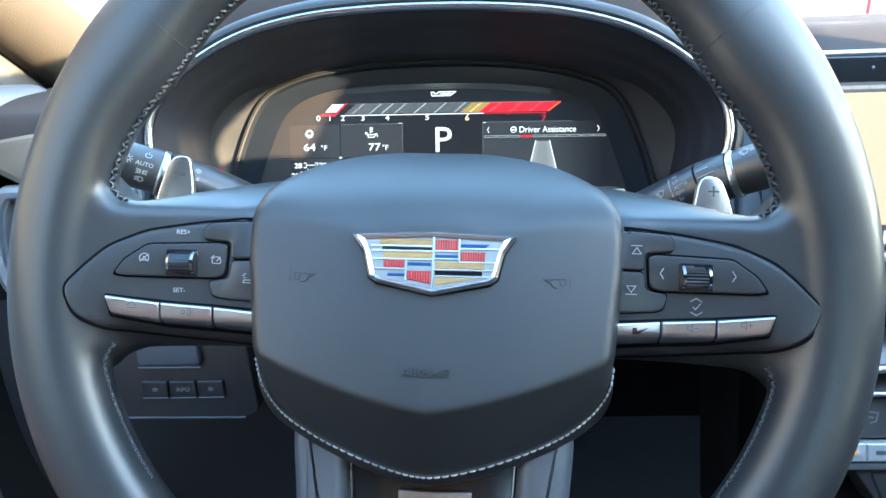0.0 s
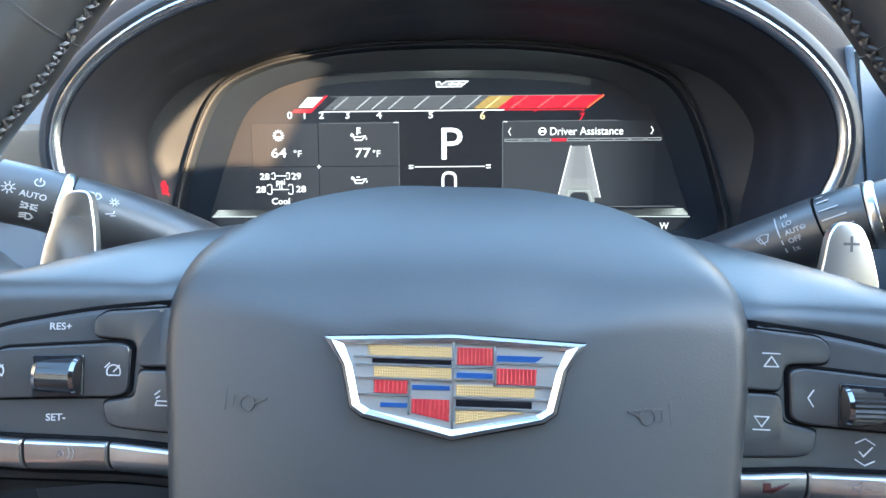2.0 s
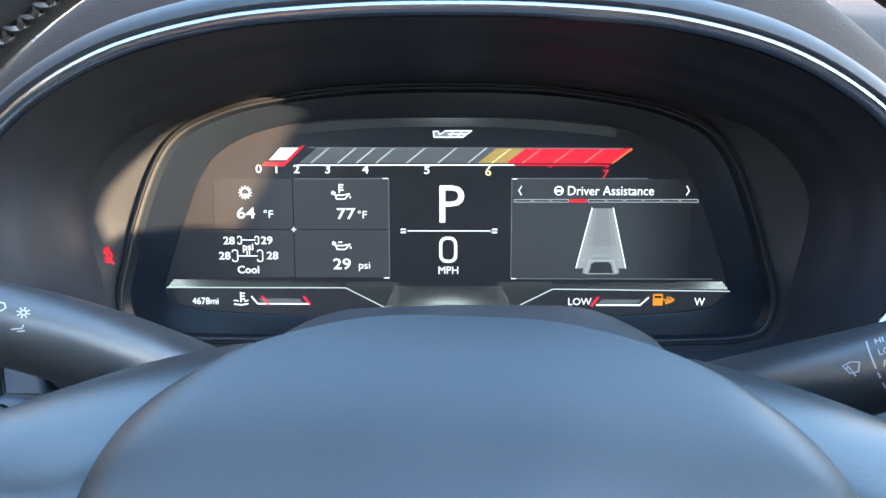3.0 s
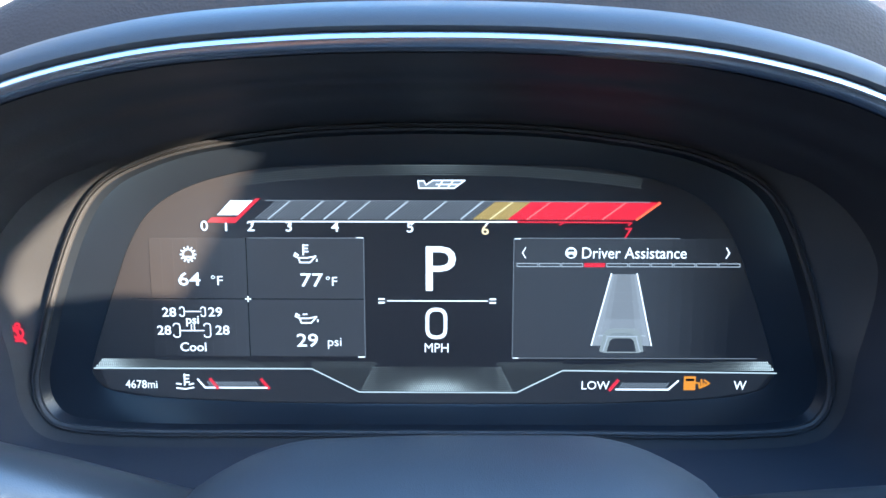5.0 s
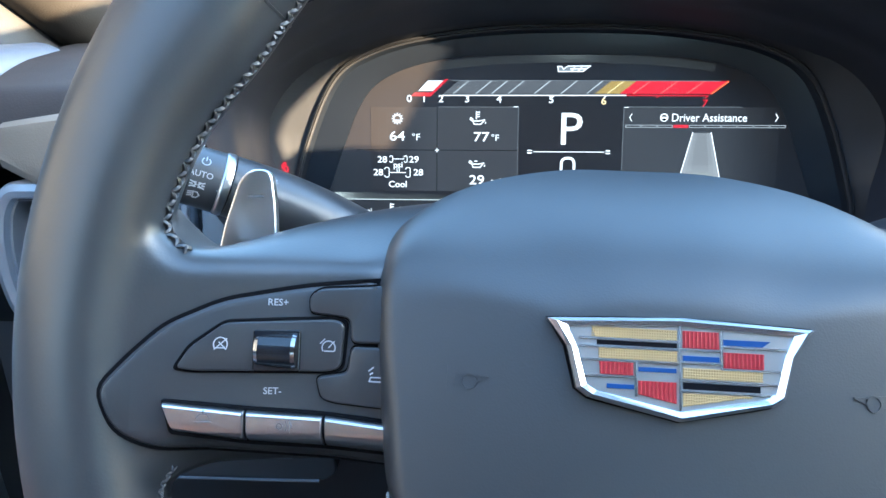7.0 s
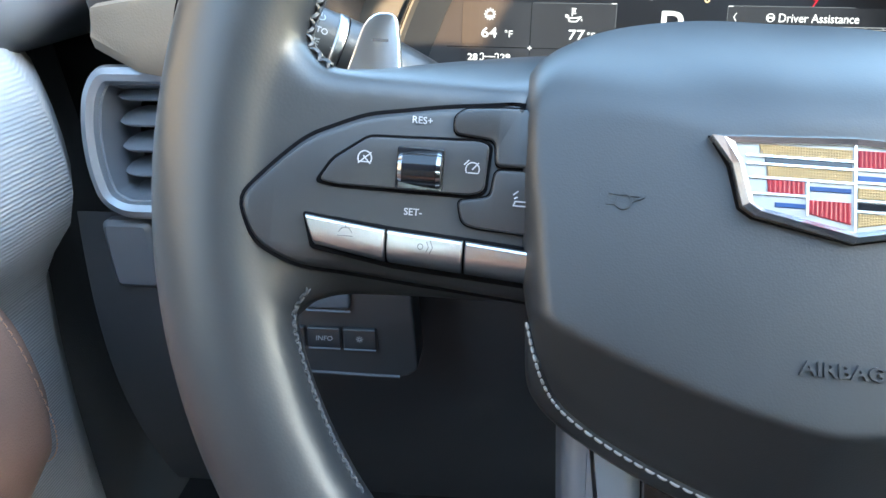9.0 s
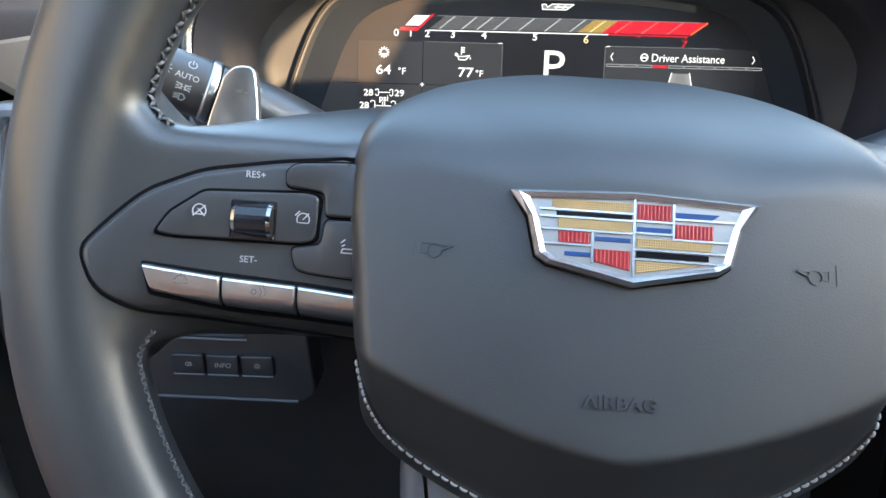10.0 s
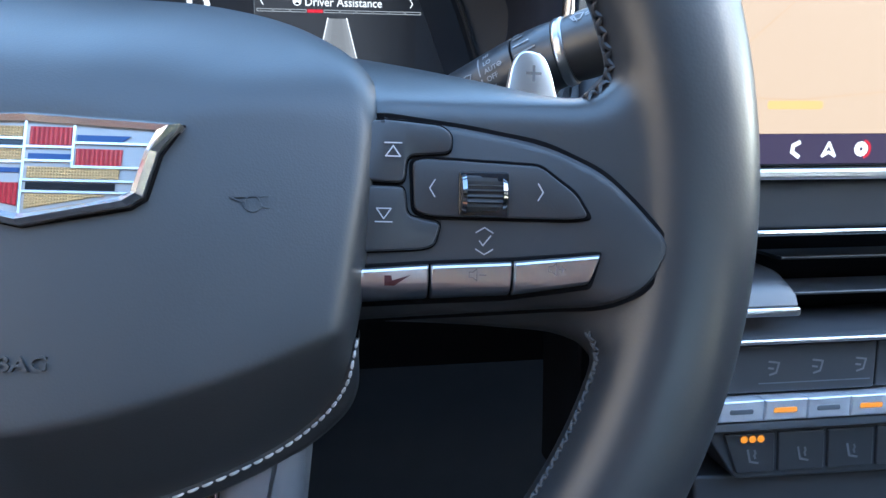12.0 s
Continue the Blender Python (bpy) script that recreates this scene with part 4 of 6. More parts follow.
# badge shape over the bar
shape("mode_badge", [(-5.4, 50.2), (-2.8, 50.2), (-2.2, 48.6), (0.6, 50.2), (12.6, 50.2), (8.6, 47.2), (-4.9, 47.2)], G_GREY, 0.2)
lines("mode_badge", [[(-5.2, 50.0), (-3.0, 50.0), (-2.2, 48.5), (0.4, 50.2), (12.4, 50.2), (8.4, 47.3), (-4.8, 47.3), (-5.2, 50.0)], [(1.6, 48.7), (10.4, 48.7)], [(4, 50), (2.4, 47.5)], [(8, 50), (6.0, 47.5)]], 0.5, G_WHITE, 0.3)

# middle column
words("P", 18.4, G_WHITE, panel, -4.2, 8.0, 0.2, squeeze=1.06, weight=0.03)
lines("divider", [[(-17.2, 4.0), (21.4, 4.0)]], 0.45, G_WHITE, apart=True)
lines("divider", [[(-20.4, 4.7), (-18.4, 4.7)], [(-20.4, 3.3), (-18.4, 3.3)], [(22.4, 4.7), (24.4, 4.7)], [(22.4, 3.3), (24.4, 3.3)]], 0.7, G_WHITE, apart=True)
lines("speed", [rounded([(-1.8, 0.6), (5.2, 0.6), (5.2, -10.4), (-1.8, -10.4)], 3.4, 6) + [(-1.8, -2.8)]], 1.4, G_WHITE)
words("MPH", 3.8, G_WHITE, panel, 1.8, -16.4, 0.2, align="CENTER", squeeze=0.95)

# left tiles
words("64", 5.3, G_WHITE, panel, -97.8, 9.9, 0.2, squeeze=1.24, weight=0.07)
words("°F", 3.8, G_WHITE, panel, -85.2, 10.0, 0.2, squeeze=1.1)
lines("temperature_symbol", [ring(-93.2, 21.9, 2.0, 18)] + [[(-93.2 + 2.3 * math.cos(a), 21.9 + 2.3 * math.sin(a)), (-93.2 + 3.0 * math.cos(a), 21.9 + 3.0 * math.sin(a))] for a in [i * math.tau / 12 for i in range(12)]] + [[(-94.8, 21.0), (-91.6, 21.0)]], 0.6, G_WHITE)
words("77", 5.3, G_WHITE, panel, -50.8, 9.6, 0.2, squeeze=1.24, weight=0.07)
words("°F", 3.7, G_WHITE, panel, -41.0, 9.8, 0.2, squeeze=1.1)
CAN = [[(-4.0, 0.6), (-2.4, -0.2), (-1.8, -2.0), (2.0, -2.0), (4.2, 0.4), (1.0, -0.2), (-2.2, -0.2)], [(-4.0, 0.6), (-3.6, 1.6), (-2.4, 0.8)], [(4.6, -0.8), (4.6, -1.5)]]
lines("oil_symbol", [[(-48.6 + a, 20.9 + b) for a, b in q] for q in CAN] + [[(-49.1, 21.9), (-49.1, 25.7)], [(-48.9, 25.5), (-47.3, 25.5)], [(-48.9, 24.3), (-47.5, 24.3)], [(-48.9, 23.1), (-47.3, 23.1)]], 0.6, G_WHITE)
lines("oil_symbol", [[(-48.8 + a, -2.8 + b) for a, b in q] for q in CAN] + [[(-49.8, -1.4), (-48.4, -1.4)]], 0.6, G_WHITE)
words("29", 5.3, G_WHITE, panel, -52.8, -14.2, 0.2, squeeze=1.2, weight=0.07)
words("psi", 3.7, G_WHITE, panel, -40.8, -14.0, 0.2, squeeze=1.05)
for tx, ty, ch in ((-104.6, -2.4, "28"), (-86.7, -2.3, "29"), (-106.9, -9.6, "28"), (-84.2, -9.5, "28")):
    words(ch, 3.7, G_WHITE, panel, tx, ty, 0.2, squeeze=1.12, weight=0.06)
words("psi", 3.4, G_WHITE, panel, -92.8, -5.2, 0.3, align="CENTER", squeeze=1.05, weight=0.06)
words("Cool", 3.6, G_WHITE, panel, -93.0, -16.2, 0.2, align="CENTER", squeeze=1.06, weight=0.06)
lines("tyre_symbol", [rounded(box_pts(-97.6, -2.3, -95.9, 1.3), 0.7, 2), rounded(box_pts(-89.4, -2.3, -87.7, 1.3), 0.7, 2), rounded(box_pts(-100.4, -10.6, -97.9, -5.2), 0.9, 2), rounded(box_pts(-88.5, -10.6, -86.0, -5.2), 0.9, 2), [(-95.9, -0.4), (-89.4, -0.4)], [(-97.9, -8.0), (-88.5, -8.0)], [(-93.4, -5.6), (-93.4, -8.0)], [(-92.2, -5.6), (-92.2, -8.0)]], 0.45, G_WHITE)

# lower band
words("4678mi", 3.4, G_WHITE, panel, -120.6, -31.3, 0.2, squeeze=0.92)
lines("coolant_symbol", [[(-97.2, -30.0), (-97.2, -25.6)], [(-97, -26), (-95.4, -26)], [(-97, -27.4), (-95.6, -27.4)], [(-97, -28.8), (-95.4, -28.8)], [(-100.4, -29.4), (-98.6, -29.6)], [(-95.4, -29.8), (-93.8, -29.4)], [(-100.4, -31.2), (-97, -31.6), (-93.8, -31.0)]], 0.6, G_WHITE)
lines("coolant_gauge", [[(-92.0, -27.6), (-89.2, -31.0), (-64.8, -31.0)]], 0.7, G_WHITE, apart=True)
lines("coolant_gauge", [[(a, -30.2), (a - 1.2, -28.6)] for a in [-87 + 1.1 * i for i in range(18)]], 0.45, G_GREY, apart=True)
lines("coolant_gauge", [[(-87.0, -27.6), (-84.2, -31.2)], [(-67.0, -27.6), (-64.2, -31.2)]], 1.2, G_RED, apart=True)
words("LOW", 3.5, G_WHITE, panel, 58.2, -31.2, 0.2)
lines("fuel_gauge", [[(72, -31.2), (92.4, -31.2), (96.2, -27.6)]], 0.7, G_WHITE, apart=True)
lines("fuel_gauge", [[(a, -30.4), (a + 1.3, -28.6)] for a in [73.4 + 1.1 * i for i in range(17)]], 0.45, G_GREY, apart=True)
lines("fuel_gauge", [[(69.6, -31.4), (72.6, -27.6)]], 1.3, G_RED, apart=True)
shape("fuel_symbol", [(98.4, -31.4), (103.0, -31.4), (103.0, -25.8), (98.4, -25.8)], G_AMBER, 0.2)
lines("fuel_symbol", [[(103, -28.4), (104.4, -28.6), (104.6, -30.4), (105.6, -30), (105.2, -27.2)], [(106.4, -27.4), (108.2, -28.6), (106.4, -29.8), (106.4, -28.6)]], 0.7, G_AMBER)
lines("fuel_symbol", [[(99.4, -27.2), (102, -27.2)]], 1.0, GLOSS, 0.3)
words("W", 3.8, G_WHITE, panel, 117.9, -31.2, 0.2, squeeze=0.9)

# driver assistance page
words("Driver Assistance", 4.5, G_WHITE, panel, 56.8, 20.7, 0.2, squeeze=0.91, weight=0.02)
shape("wheel_symbol", ring(53.0, 22.8, 2.2, 20)[:-1], G_WHITE, 0.2)
shape("wheel_symbol", [(51.5, 23.2), (54.5, 23.2), (53.9, 24.2), (52.1, 24.2)], GLOSS, 0.26)
shape("wheel_symbol", [(51.7, 21.6), (52.5, 22.3), (53.5, 22.3), (54.3, 21.6), (53.6, 21.1), (52.4, 21.1)], GLOSS, 0.26)
lines("arrow", [[(35.7, 24.8), (34.5, 22.8), (35.7, 20.8)], [(111.9, 24.8), (113.1, 22.8), (111.9, 20.8)]], 0.42, G_WHITE, apart=True)
G_MARK = glow("display_mark", (0.52, 0.54, 0.56), 0.75)
SEG = (117.6 - 32.2) / 10
for i in range(10):
    a, b = 32.2 + i * SEG + 0.3, 32.2 + (i + 1) * SEG - 0.3
    if i == 3:
        shape("page_mark", box_pts(a, 17.3, b, 18.9), G_RED, 0.2)
    else:
        lines("page_mark", [[(a, 17.5), (b, 17.5), (b, 18.7), (a, 18.7), (a, 17.5)]], 0.28, G_MARK)
G_LANE = [glow("display_lane", (0.24 * f, 0.24 * f, 0.245 * f), 0.9) for f in (0.85, 1.0, 1.12, 1.2)]
for i in range(8):
    y0, y1 = 14.6 - i * 3.525, 14.6 - (i + 1) * 3.525
    l0, l1 = 68.8 - 6.6 * i / 8, 68.8 - 6.6 * (i + 1) / 8
    r0, r1 = 78.2 + 6.4 * i / 8, 78.2 + 6.4 * (i + 1) / 8
    for k, (a, b) in enumerate(((0.0, 0.1), (0.1, 0.24), (0.24, 0.76), (0.76, 0.9), (0.9, 1.0))):
        shape("lane", [(l0 + (r0 - l0) * a, y0), (l0 + (r0 - l0) * b, y0), (l1 + (r1 - l1) * b, y1), (l1 + (r1 - l1) * a, y1)], G_LANE[(3, 1, 0, 1, 3)[k] if i < 5 else (3, 2, 1, 2, 3)[k]], 0.16)
lines("lane_edge", [[(68.6, 14.8), (61.8, -13.4)], [(78.4, 14.8), (85.0, -13.4)]], 0.5, G_WHITE, 0.24, apart=True)
G_CAR = glow("display_car", (0.34, 0.35, 0.33), 0.7)
shape("car_shape", [(64.9, -15.8), (66.3, -9.0), (67.6, -7.3), (70.4, -6.7), (76.6, -6.7), (79.4, -7.3), (80.7, -9.0), (82.1, -15.8), (80.2, -16.4), (66.8, -16.4)], G_CAR, 0.28)
shape("car_window", [(67.8, -15.9), (68.9, -11.6), (70.2, -10.6), (76.8, -10.6), (78.1, -11.6), (79.2, -15.9)], G_TILE[3], 0.36)
shape("car_roof", [(68.6, -9.6), (70.0, -8.3), (77.0, -8.3), (78.4, -9.6)], glow("display_roof", (0.24, 0.25, 0.24), 0.8), 0.36)
lines("car_shape", [[(64.4, -9.6), (66.0, -9.4)], [(82.6, -9.6), (81.0, -9.4)], [(67.6, -9.8), (79.4, -9.8)], [(66.4, -15.6), (67.9, -10.2)], [(80.6, -15.6), (79.1, -10.2)]], 0.35, G_MARK, 0.42)

# glowing carbon-weave band across the foot of the display
BAND = [(-132.4, -23.2), (-47, -23.2), (-28.6, -32.6), (33.2, -32.6), (51, -23.6), (134, -24.4)]
lines("band_line", [BAND], 0.5, glow("display_band_line", (0.62, 0.68, 0.66), 0.8), 0.26)
G_MESH = [glow("display_mesh", (0.86 * f, 0.92 * f, 0.86 * f), 0.9) for f in (0.06, 0.10, 0.16, 0.24, 0.36, 0.52, 0.74, 1.0)]


def light_mesh(name, cells, wide, high, label="fine glowing mesh band"):
    """Small lit cells of the display; each is x, y and its brightness from 0 to 1."""
    sets = [bmesh.new() for _ in G_MESH]
    for x, y, f in cells:
        k = int(round(f * 8)) - 1
        if k < 0:
            continue
        bm = sets[min(7, k)]
        bm.faces.new([bm.verts.new(Vector((x + a * wide / 2, y + b * high / 2, 0.2)) * MM) for a, b in ((-1, -1), (1, -1), (1, 1), (-1, 1))])
    for bm, mat in zip(sets, G_MESH):
        if bm.faces:
            tagged(part(name, bm, mat, panel, label, smooth=False), kind="stuff")
        else:
            bm.free()


cells = []
for r in range(12):
    y = -31.7 + r * 0.82
    half = 30.4 - 0.52 * (y + 32.4)
    n = int(half / 0.42)
    for i in range(-n, n + 1):
        x = 1.8 + i * 0.84 + (0.42 if r % 2 else 0.0)
        if abs(x - 1.8) < half:
            far = math.hypot((x - 1.8) / 15.0, (y + 31.2) / 4.2)
            side = abs(x - 1.8) / half
            cells.append((x, y, 0.95 * math.exp(-far * far) + 0.32 * side ** 6 + 0.15 + 0.10 * (y < -31.4)))
light_mesh("band_weave", cells, 0.54, 0.5)
cells = []
for sx in (-1, 1):
    for r in range(6):
        y = -22.7 + r * 0.62
        for i in range(104):
            x = 132.0 - r * 0.55 - i * 0.78 + (0.39 if r % 2 else 0.0)
            away = 132.0 - x
            tall = 3.8 * math.exp(-away / 170.0)
            if y + 22.9 > tall:
                continue
            cells.append((sx * x + 0.7, y - (0.5 if sx > 0 else 0.0), 0.9 * math.exp(-(away / 13.0) ** 2) + 0.34 * math.exp(-away / 110.0) * (1.1 - 0.1 * r)))
    for r in range(16):
        y = -31.4 + r * 0.72
        near = 33.4 + (y + 32.6) * 1.98 if y < -23.6 else 51.2
        for i in range(40):
            x = 31.2 + 0.86 * i - 0.52 * (y + 32.4) + (0.43 if r % 2 else 0.0)
            if x < near - 0.6:
                cells.append((1.8 + sx * (x - 1.8), y, 0.16 + 0.14 * (y > -23.4)))
light_mesh("band_weave", cells, 0.5, 0.42)
shape("lower_field", [(-130, -24.0), (-47, -24.0), (-29.5, -33.2), (33, -33.2), (51, -24.4), (131.5, -25.2), (127, -31.5), (108, -34.6), (70, -36.6), (0, -37.0), (-70, -36.6), (-108, -34.6), (-127, -31.5)], G_TILE[5], 0.08)
cells = []
for r in range(5):
    for i in range(-110, 116):
        x = 2.0 + i * 0.84 + (0.42 if r % 2 else 0.0)
        y = 55.7 - 0.000115 * abs(x) ** 2.45 - r * 0.82
        away = (x - 2.0) / 15.0
        cells.append((x, y, 0.42 * math.exp(-away * away) * (1 - 0.12 * r) + 0.13 * math.exp(-(x / 85.0) ** 4)))
light_mesh("band_weave", cells, 0.5, 0.46)

# ---- steering column and stalks ----
column = thing("steering_column", axes((0.002, 0.259, 0.733), 24, 0), "black plastic steering column shroud", "steering column")
rings = []
for zz, w, top, bot in ((-54, 46, 50, -38), (-60, 56, 58, -44), (-75, 66, 70, -50), (-95, 71, 75.5, -56), (-109, 73, 77.5, -58), (-113, 73, 76.9, -58), (-116, 72, 73.5, -58), (-119, 68, 66, -58), (-140, 58, 52, -62), (-230, 62, 46, -80)):
    pts = [(x + 4, y) for x, y in rounded([(-w * 0.75, bot), (w * 0.75, bot), (w + 3, 8), (w, top - 16), (w * 0.62, top - 1), (0, top), (-w * 0.62, top - 1), (-w, top - 16), (-w - 3, 8)], 13, 5)]
    rings.append(flat(pts, zz))
part("shroud", loft(rings, True), SOFT, column, "black moulded shroud")


def along(path, x):
    """The point of a path at the place x, and the path's direction there."""
    for a, b in zip(path, path[1:]):
        if (a[0] - x) * (b[0] - x) <= 0:
            f = (x - a[0]) / (b[0] - a[0])
            return Vector(a).lerp(Vector(b), f), (Vector(b) - Vector(a)).normalized()
    return Vector(path[-1]), (Vector(path[-1]) - Vector(path[-2])).normalized()


def cut_path(path, x0, x1, n=12):
    return [along(path, x0 + (x1 - x0) * i / n)[0] for i in range(n + 1)]


def stalk_radius(x):
    """Thick at the column, slim at the silver ring."""
    a = abs(x)
    pts = [(28, 20.0), (62, 18.0), (90, 16.5), (112, 15.0), (134, 13.4), (158, 12.3), (186, 12.0), (206, 11.6)]
    for (u, r), (v, q) in zip(pts, pts[1:]):
        if a <= v:
            return r + (q - r) * max(0.0, (a - u) / (v - u))
    return 11.6


def stalk_piece(st, path, x0, x1, name, mat, label="", grow=0.0, n=12, soft=0.0):
    pts = cut_path(path, x0, x1, n)
    rad = [stalk_radius(q[0]) + grow for q in pts]
    if soft:
        rad[0] -= soft
        rad[-1] -= soft
    return part(name, tube(pts, rad, 32), mat, st, label)


def on_stalk(path, x, ang, lift=0.12):
    """A frame on the stalk's skin at x, turned up round its axis by ang degrees: x right, z out."""
    p, d = along(path, x)
    ax = d if d.x > 0 else -d
    side = Vector((0, -0.94, 0.34))
    side = (side - ax * side.dot(ax)).normalized()
    m = Matrix((ax, side.cross(ax), side)).transposed().to_4x4()
    r = Matrix.Rotation(radians(-ang), 4, ax)
    return Matrix.Translation((p + (r.to_3x3() @ side) * (stalk_radius(x) + lift)) * MM) @ r @ m


def mark(st, body, size, path, x, ang, align="CENTER"):
    words(body, size, PRINT, st, 0, -size / 2, 0, m=on_stalk(path, x, ang), align=align, weight=0.03)


def stalk_icon(st, ln, path, x, ang, w=0.4, s=1.0, mat=PRINT, lift=0.1):
    part("symbol", strokes([[(a * s, b * s) for a, b in q] for q in ln], w, 0), mat, st, smooth=False, at=on_stalk(path, x, ang, lift))


LEFT_ARM = [tuple(q) for q in spline([(-28, 426, 660), (-60, 408, 691), (-87, 394, 720), (-108, 385.5, 740.5), (-130, 378, 757.5), (-154, 369, 771.5), (-182, 360, 784), (-202, 353, 793)], 60, closed=False)]
RIGHT_ARM = [tuple(q) for q in spline([(40, 426, 655), (70, 411, 686), (99, 391, 714.5), (126, 373, 739), (150, 360, 758), (164, 353, 765.5), (180, 345, 773.5), (206, 332, 786)], 60, closed=False)]
lst = thing("indicator_stalk", Matrix.Identity(4), "black indicator stalk with silver ring and white lamp symbols", "control stalk")
stalk_piece(lst, LEFT_ARM, -28.5, -148.4, "arm", PLASTIC, "smooth black arm", n=30)
stalk_piece(lst, LEFT_ARM, -148.2, -148.8, "joint", RUBBER, grow=-0.5, n=2)
stalk_piece(lst, LEFT_ARM, -148.7, -151.7, "silver_ring", SATIN, "silver ring", grow=0.35, n=6, soft=0.4)
stalk_piece(lst, LEFT_ARM, -151.9, -170.3, "twist_end", PLASTIC, "black twist end", n=8)
stalk_piece(lst, LEFT_ARM, -170.1, -171.3, "joint", RUBBER, grow=-0.5, n=2)
stalk_piece(lst, LEFT_ARM, -170.9, -201, "end_cap", GLOSS, "black end cap", grow=0.1, n=8, soft=0.6)
rst = thing("wiper_stalk", Matrix.Identity(4), "black wiper stalk with silver ring and white wiper marks", "control stalk")
stalk_piece(rst, RIGHT_ARM, 40.5, 147.4, "arm", PLASTIC, "smooth black arm", n=30)
stalk_piece(rst, RIGHT_ARM, 147.2, 148.2, "joint", RUBBER, grow=-0.5, n=2)
stalk_piece(rst, RIGHT_ARM, 148, 158.6, "twist_collar", PLASTIC, "black twist collar with white lines", grow=-0.1, n=8)
stalk_piece(rst, RIGHT_ARM, 158.8, 161.8, "silver_ring", SATIN, "silver ring", grow=0.35, n=6, soft=0.4)
stalk_piece(rst, RIGHT_ARM, 162, 205, "end_cap", PLASTIC, "black end cap", n=8, soft=0.5)

SUNNY = [ring(0, 0, 1.0, 10)] + [[(1.5 * math.cos(a), 1.5 * math.sin(a)), (2.3 * math.cos(a), 2.3 * math.sin(a))] for a in [i * math.tau / 8 for i in range(8)]]
BEAM = [[(0.2, 1.3), (-1.0, 1.3), (-1.8, 0), (-1.0, -1.3), (0.2, -1.3), (0.2, 1.3)], [(1.0, 1.0), (2.4, 1.0)], [(1.0, 0), (2.4, 0)], [(1.0, -1.0), (2.4, -1.0)]]
DIPPED = [[(-0.4, 1.4), (1.0, 1.3), (1.9, 0), (1.0, -1.3), (-0.4, -1.4), (-0.4, 1.4)], [(-0.9, 1.2), (-2.4, 0.8)], [(-0.9, 0.3), (-2.4, -0.1)], [(-0.9, -0.6), (-2.4, -1.0)]]
PARKING = [[(-0.6, 1.0), (-1.6, 1.0), (-0.4, 0), (-1.6, -1.0), (-0.6, -1.0)], [(-2.0, 0.9), (-3.0, 1.3)], [(-2.0, 0), (-3.0, 0)], [(-2.0, -0.9), (-3.0, -1.3)], [(0.6, 1.0), (1.6, 1.0), (0.5, 0), (1.6, -1.0), (0.6, -1.0)], [(2.0, 0.9), (3.0, 1.3)], [(2.0, 0), (3.0, 0)], [(2.0, -0.9), (3.0, -1.3)]]
mark(lst, "AUTO", 2.4, LEFT_ARM, -158.2, 13)
stalk_icon(lst, [ring(0, 0, 1.6, 12, 130, 410), [(0, 0.4), (0, 2.0)]], LEFT_ARM, -157.6, 38)
stalk_icon(lst, SUNNY, LEFT_ARM, -165.4, 16)
stalk_icon(lst, PARKING, LEFT_ARM, -158.6, -8, w=0.5, s=0.9)
stalk_icon(lst, DIPPED, LEFT_ARM, -158.8, -28, w=0.5)
stalk_icon(lst, [[(-a, b) for a, b in q] for q in BEAM], LEFT_ARM, -141.9, 42)
stalk_icon(lst, SUNNY, LEFT_ARM, -136.7, 41, s=0.75)
stalk_icon(lst, [[(-2.4, 0), (-0.6, 1.5), (-0.6, 0.7), (1.2, 0.7), (1.2, -0.7), (-0.6, -0.7), (-0.6, -1.5), (-2.4, 0)]], LEFT_ARM, -142.1, 20)
stalk_icon(lst, [[(-1.2, -0.8), (1.4, 0.2), (1.4, 1.2)], [(0.6, -1.0), (2.2, -0.4)]], LEFT_ARM, -136.9, 20)
stalk_icon(lst, [[(-0.2, 0), (0.2, 0)]], LEFT_ARM, -152.2, -8)
for ang, body in ((62, "HI"), (46, "LO"), (31, "AUTO"), (17, "OFF"), (3, "1x")):
    mark(rst, body, 2.0, RIGHT_ARM, 139.4, ang, "LEFT")
for a0 in range(31, 66, 5):
    stalk_icon(rst, [[(-2.0, -0.9), (-2.0, 0.9)]], RIGHT_ARM, 139.4, a0, w=0.45)
for a0 in (18, 4):
    stalk_icon(rst, [[(-2.0, -0.7), (-2.0, 0.7)]], RIGHT_ARM, 139.4, a0, w=0.5)
stalk_icon(rst, [[(5.4, 0), (7.2, 0)]], RIGHT_ARM, 139.6, 30, w=0.45)
WIPE = [[(-2.4, 1.4), (-1.2, -1.2), (1.2, -1.2), (2.4, 1.4), (0, 2.0), (-2.4, 1.4)], [(0, -2.2), (-1.0, 1.0), (-1.6, 0.4)]]
stalk_icon(rst, WIPE, RIGHT_ARM, 134, 34, lift=0.14)
for ang, ln in ((76, 2.0), (62, 3.8), (44, 6.2), (27, 8.0), (10, 9.0), (-12, 4.0)):
    stalk_icon(rst, [[(0, 0), (ln, 0)]], RIGHT_ARM, 148.8, ang, w=0.5)
stalk_icon(rst, [[(a - 1.5, b) for a, b in q] for q in WIPE] + [[(1.6, 0.4), (3.6, 1.4)], [(1.8, -0.6), (3.8, 0.2)]], RIGHT_ARM, 168.5, 50, lift=0.14)

# ---- dashboard ----
ID = Matrix.Identity(4)


def grid_skin(fn, nu, nv, bm=None):
    bm = bm or bmesh.new()
    rows = [[bm.verts.new([c * MM for c in fn(i / nu, j / nv)]) for j in range(nv + 1)] for i in range(nu + 1)]
    for i in range(nu):
        for j in range(nv):
            bm.faces.new((rows[i][j], rows[i + 1][j], rows[i + 1][j + 1], rows[i][j + 1]))
    return bm


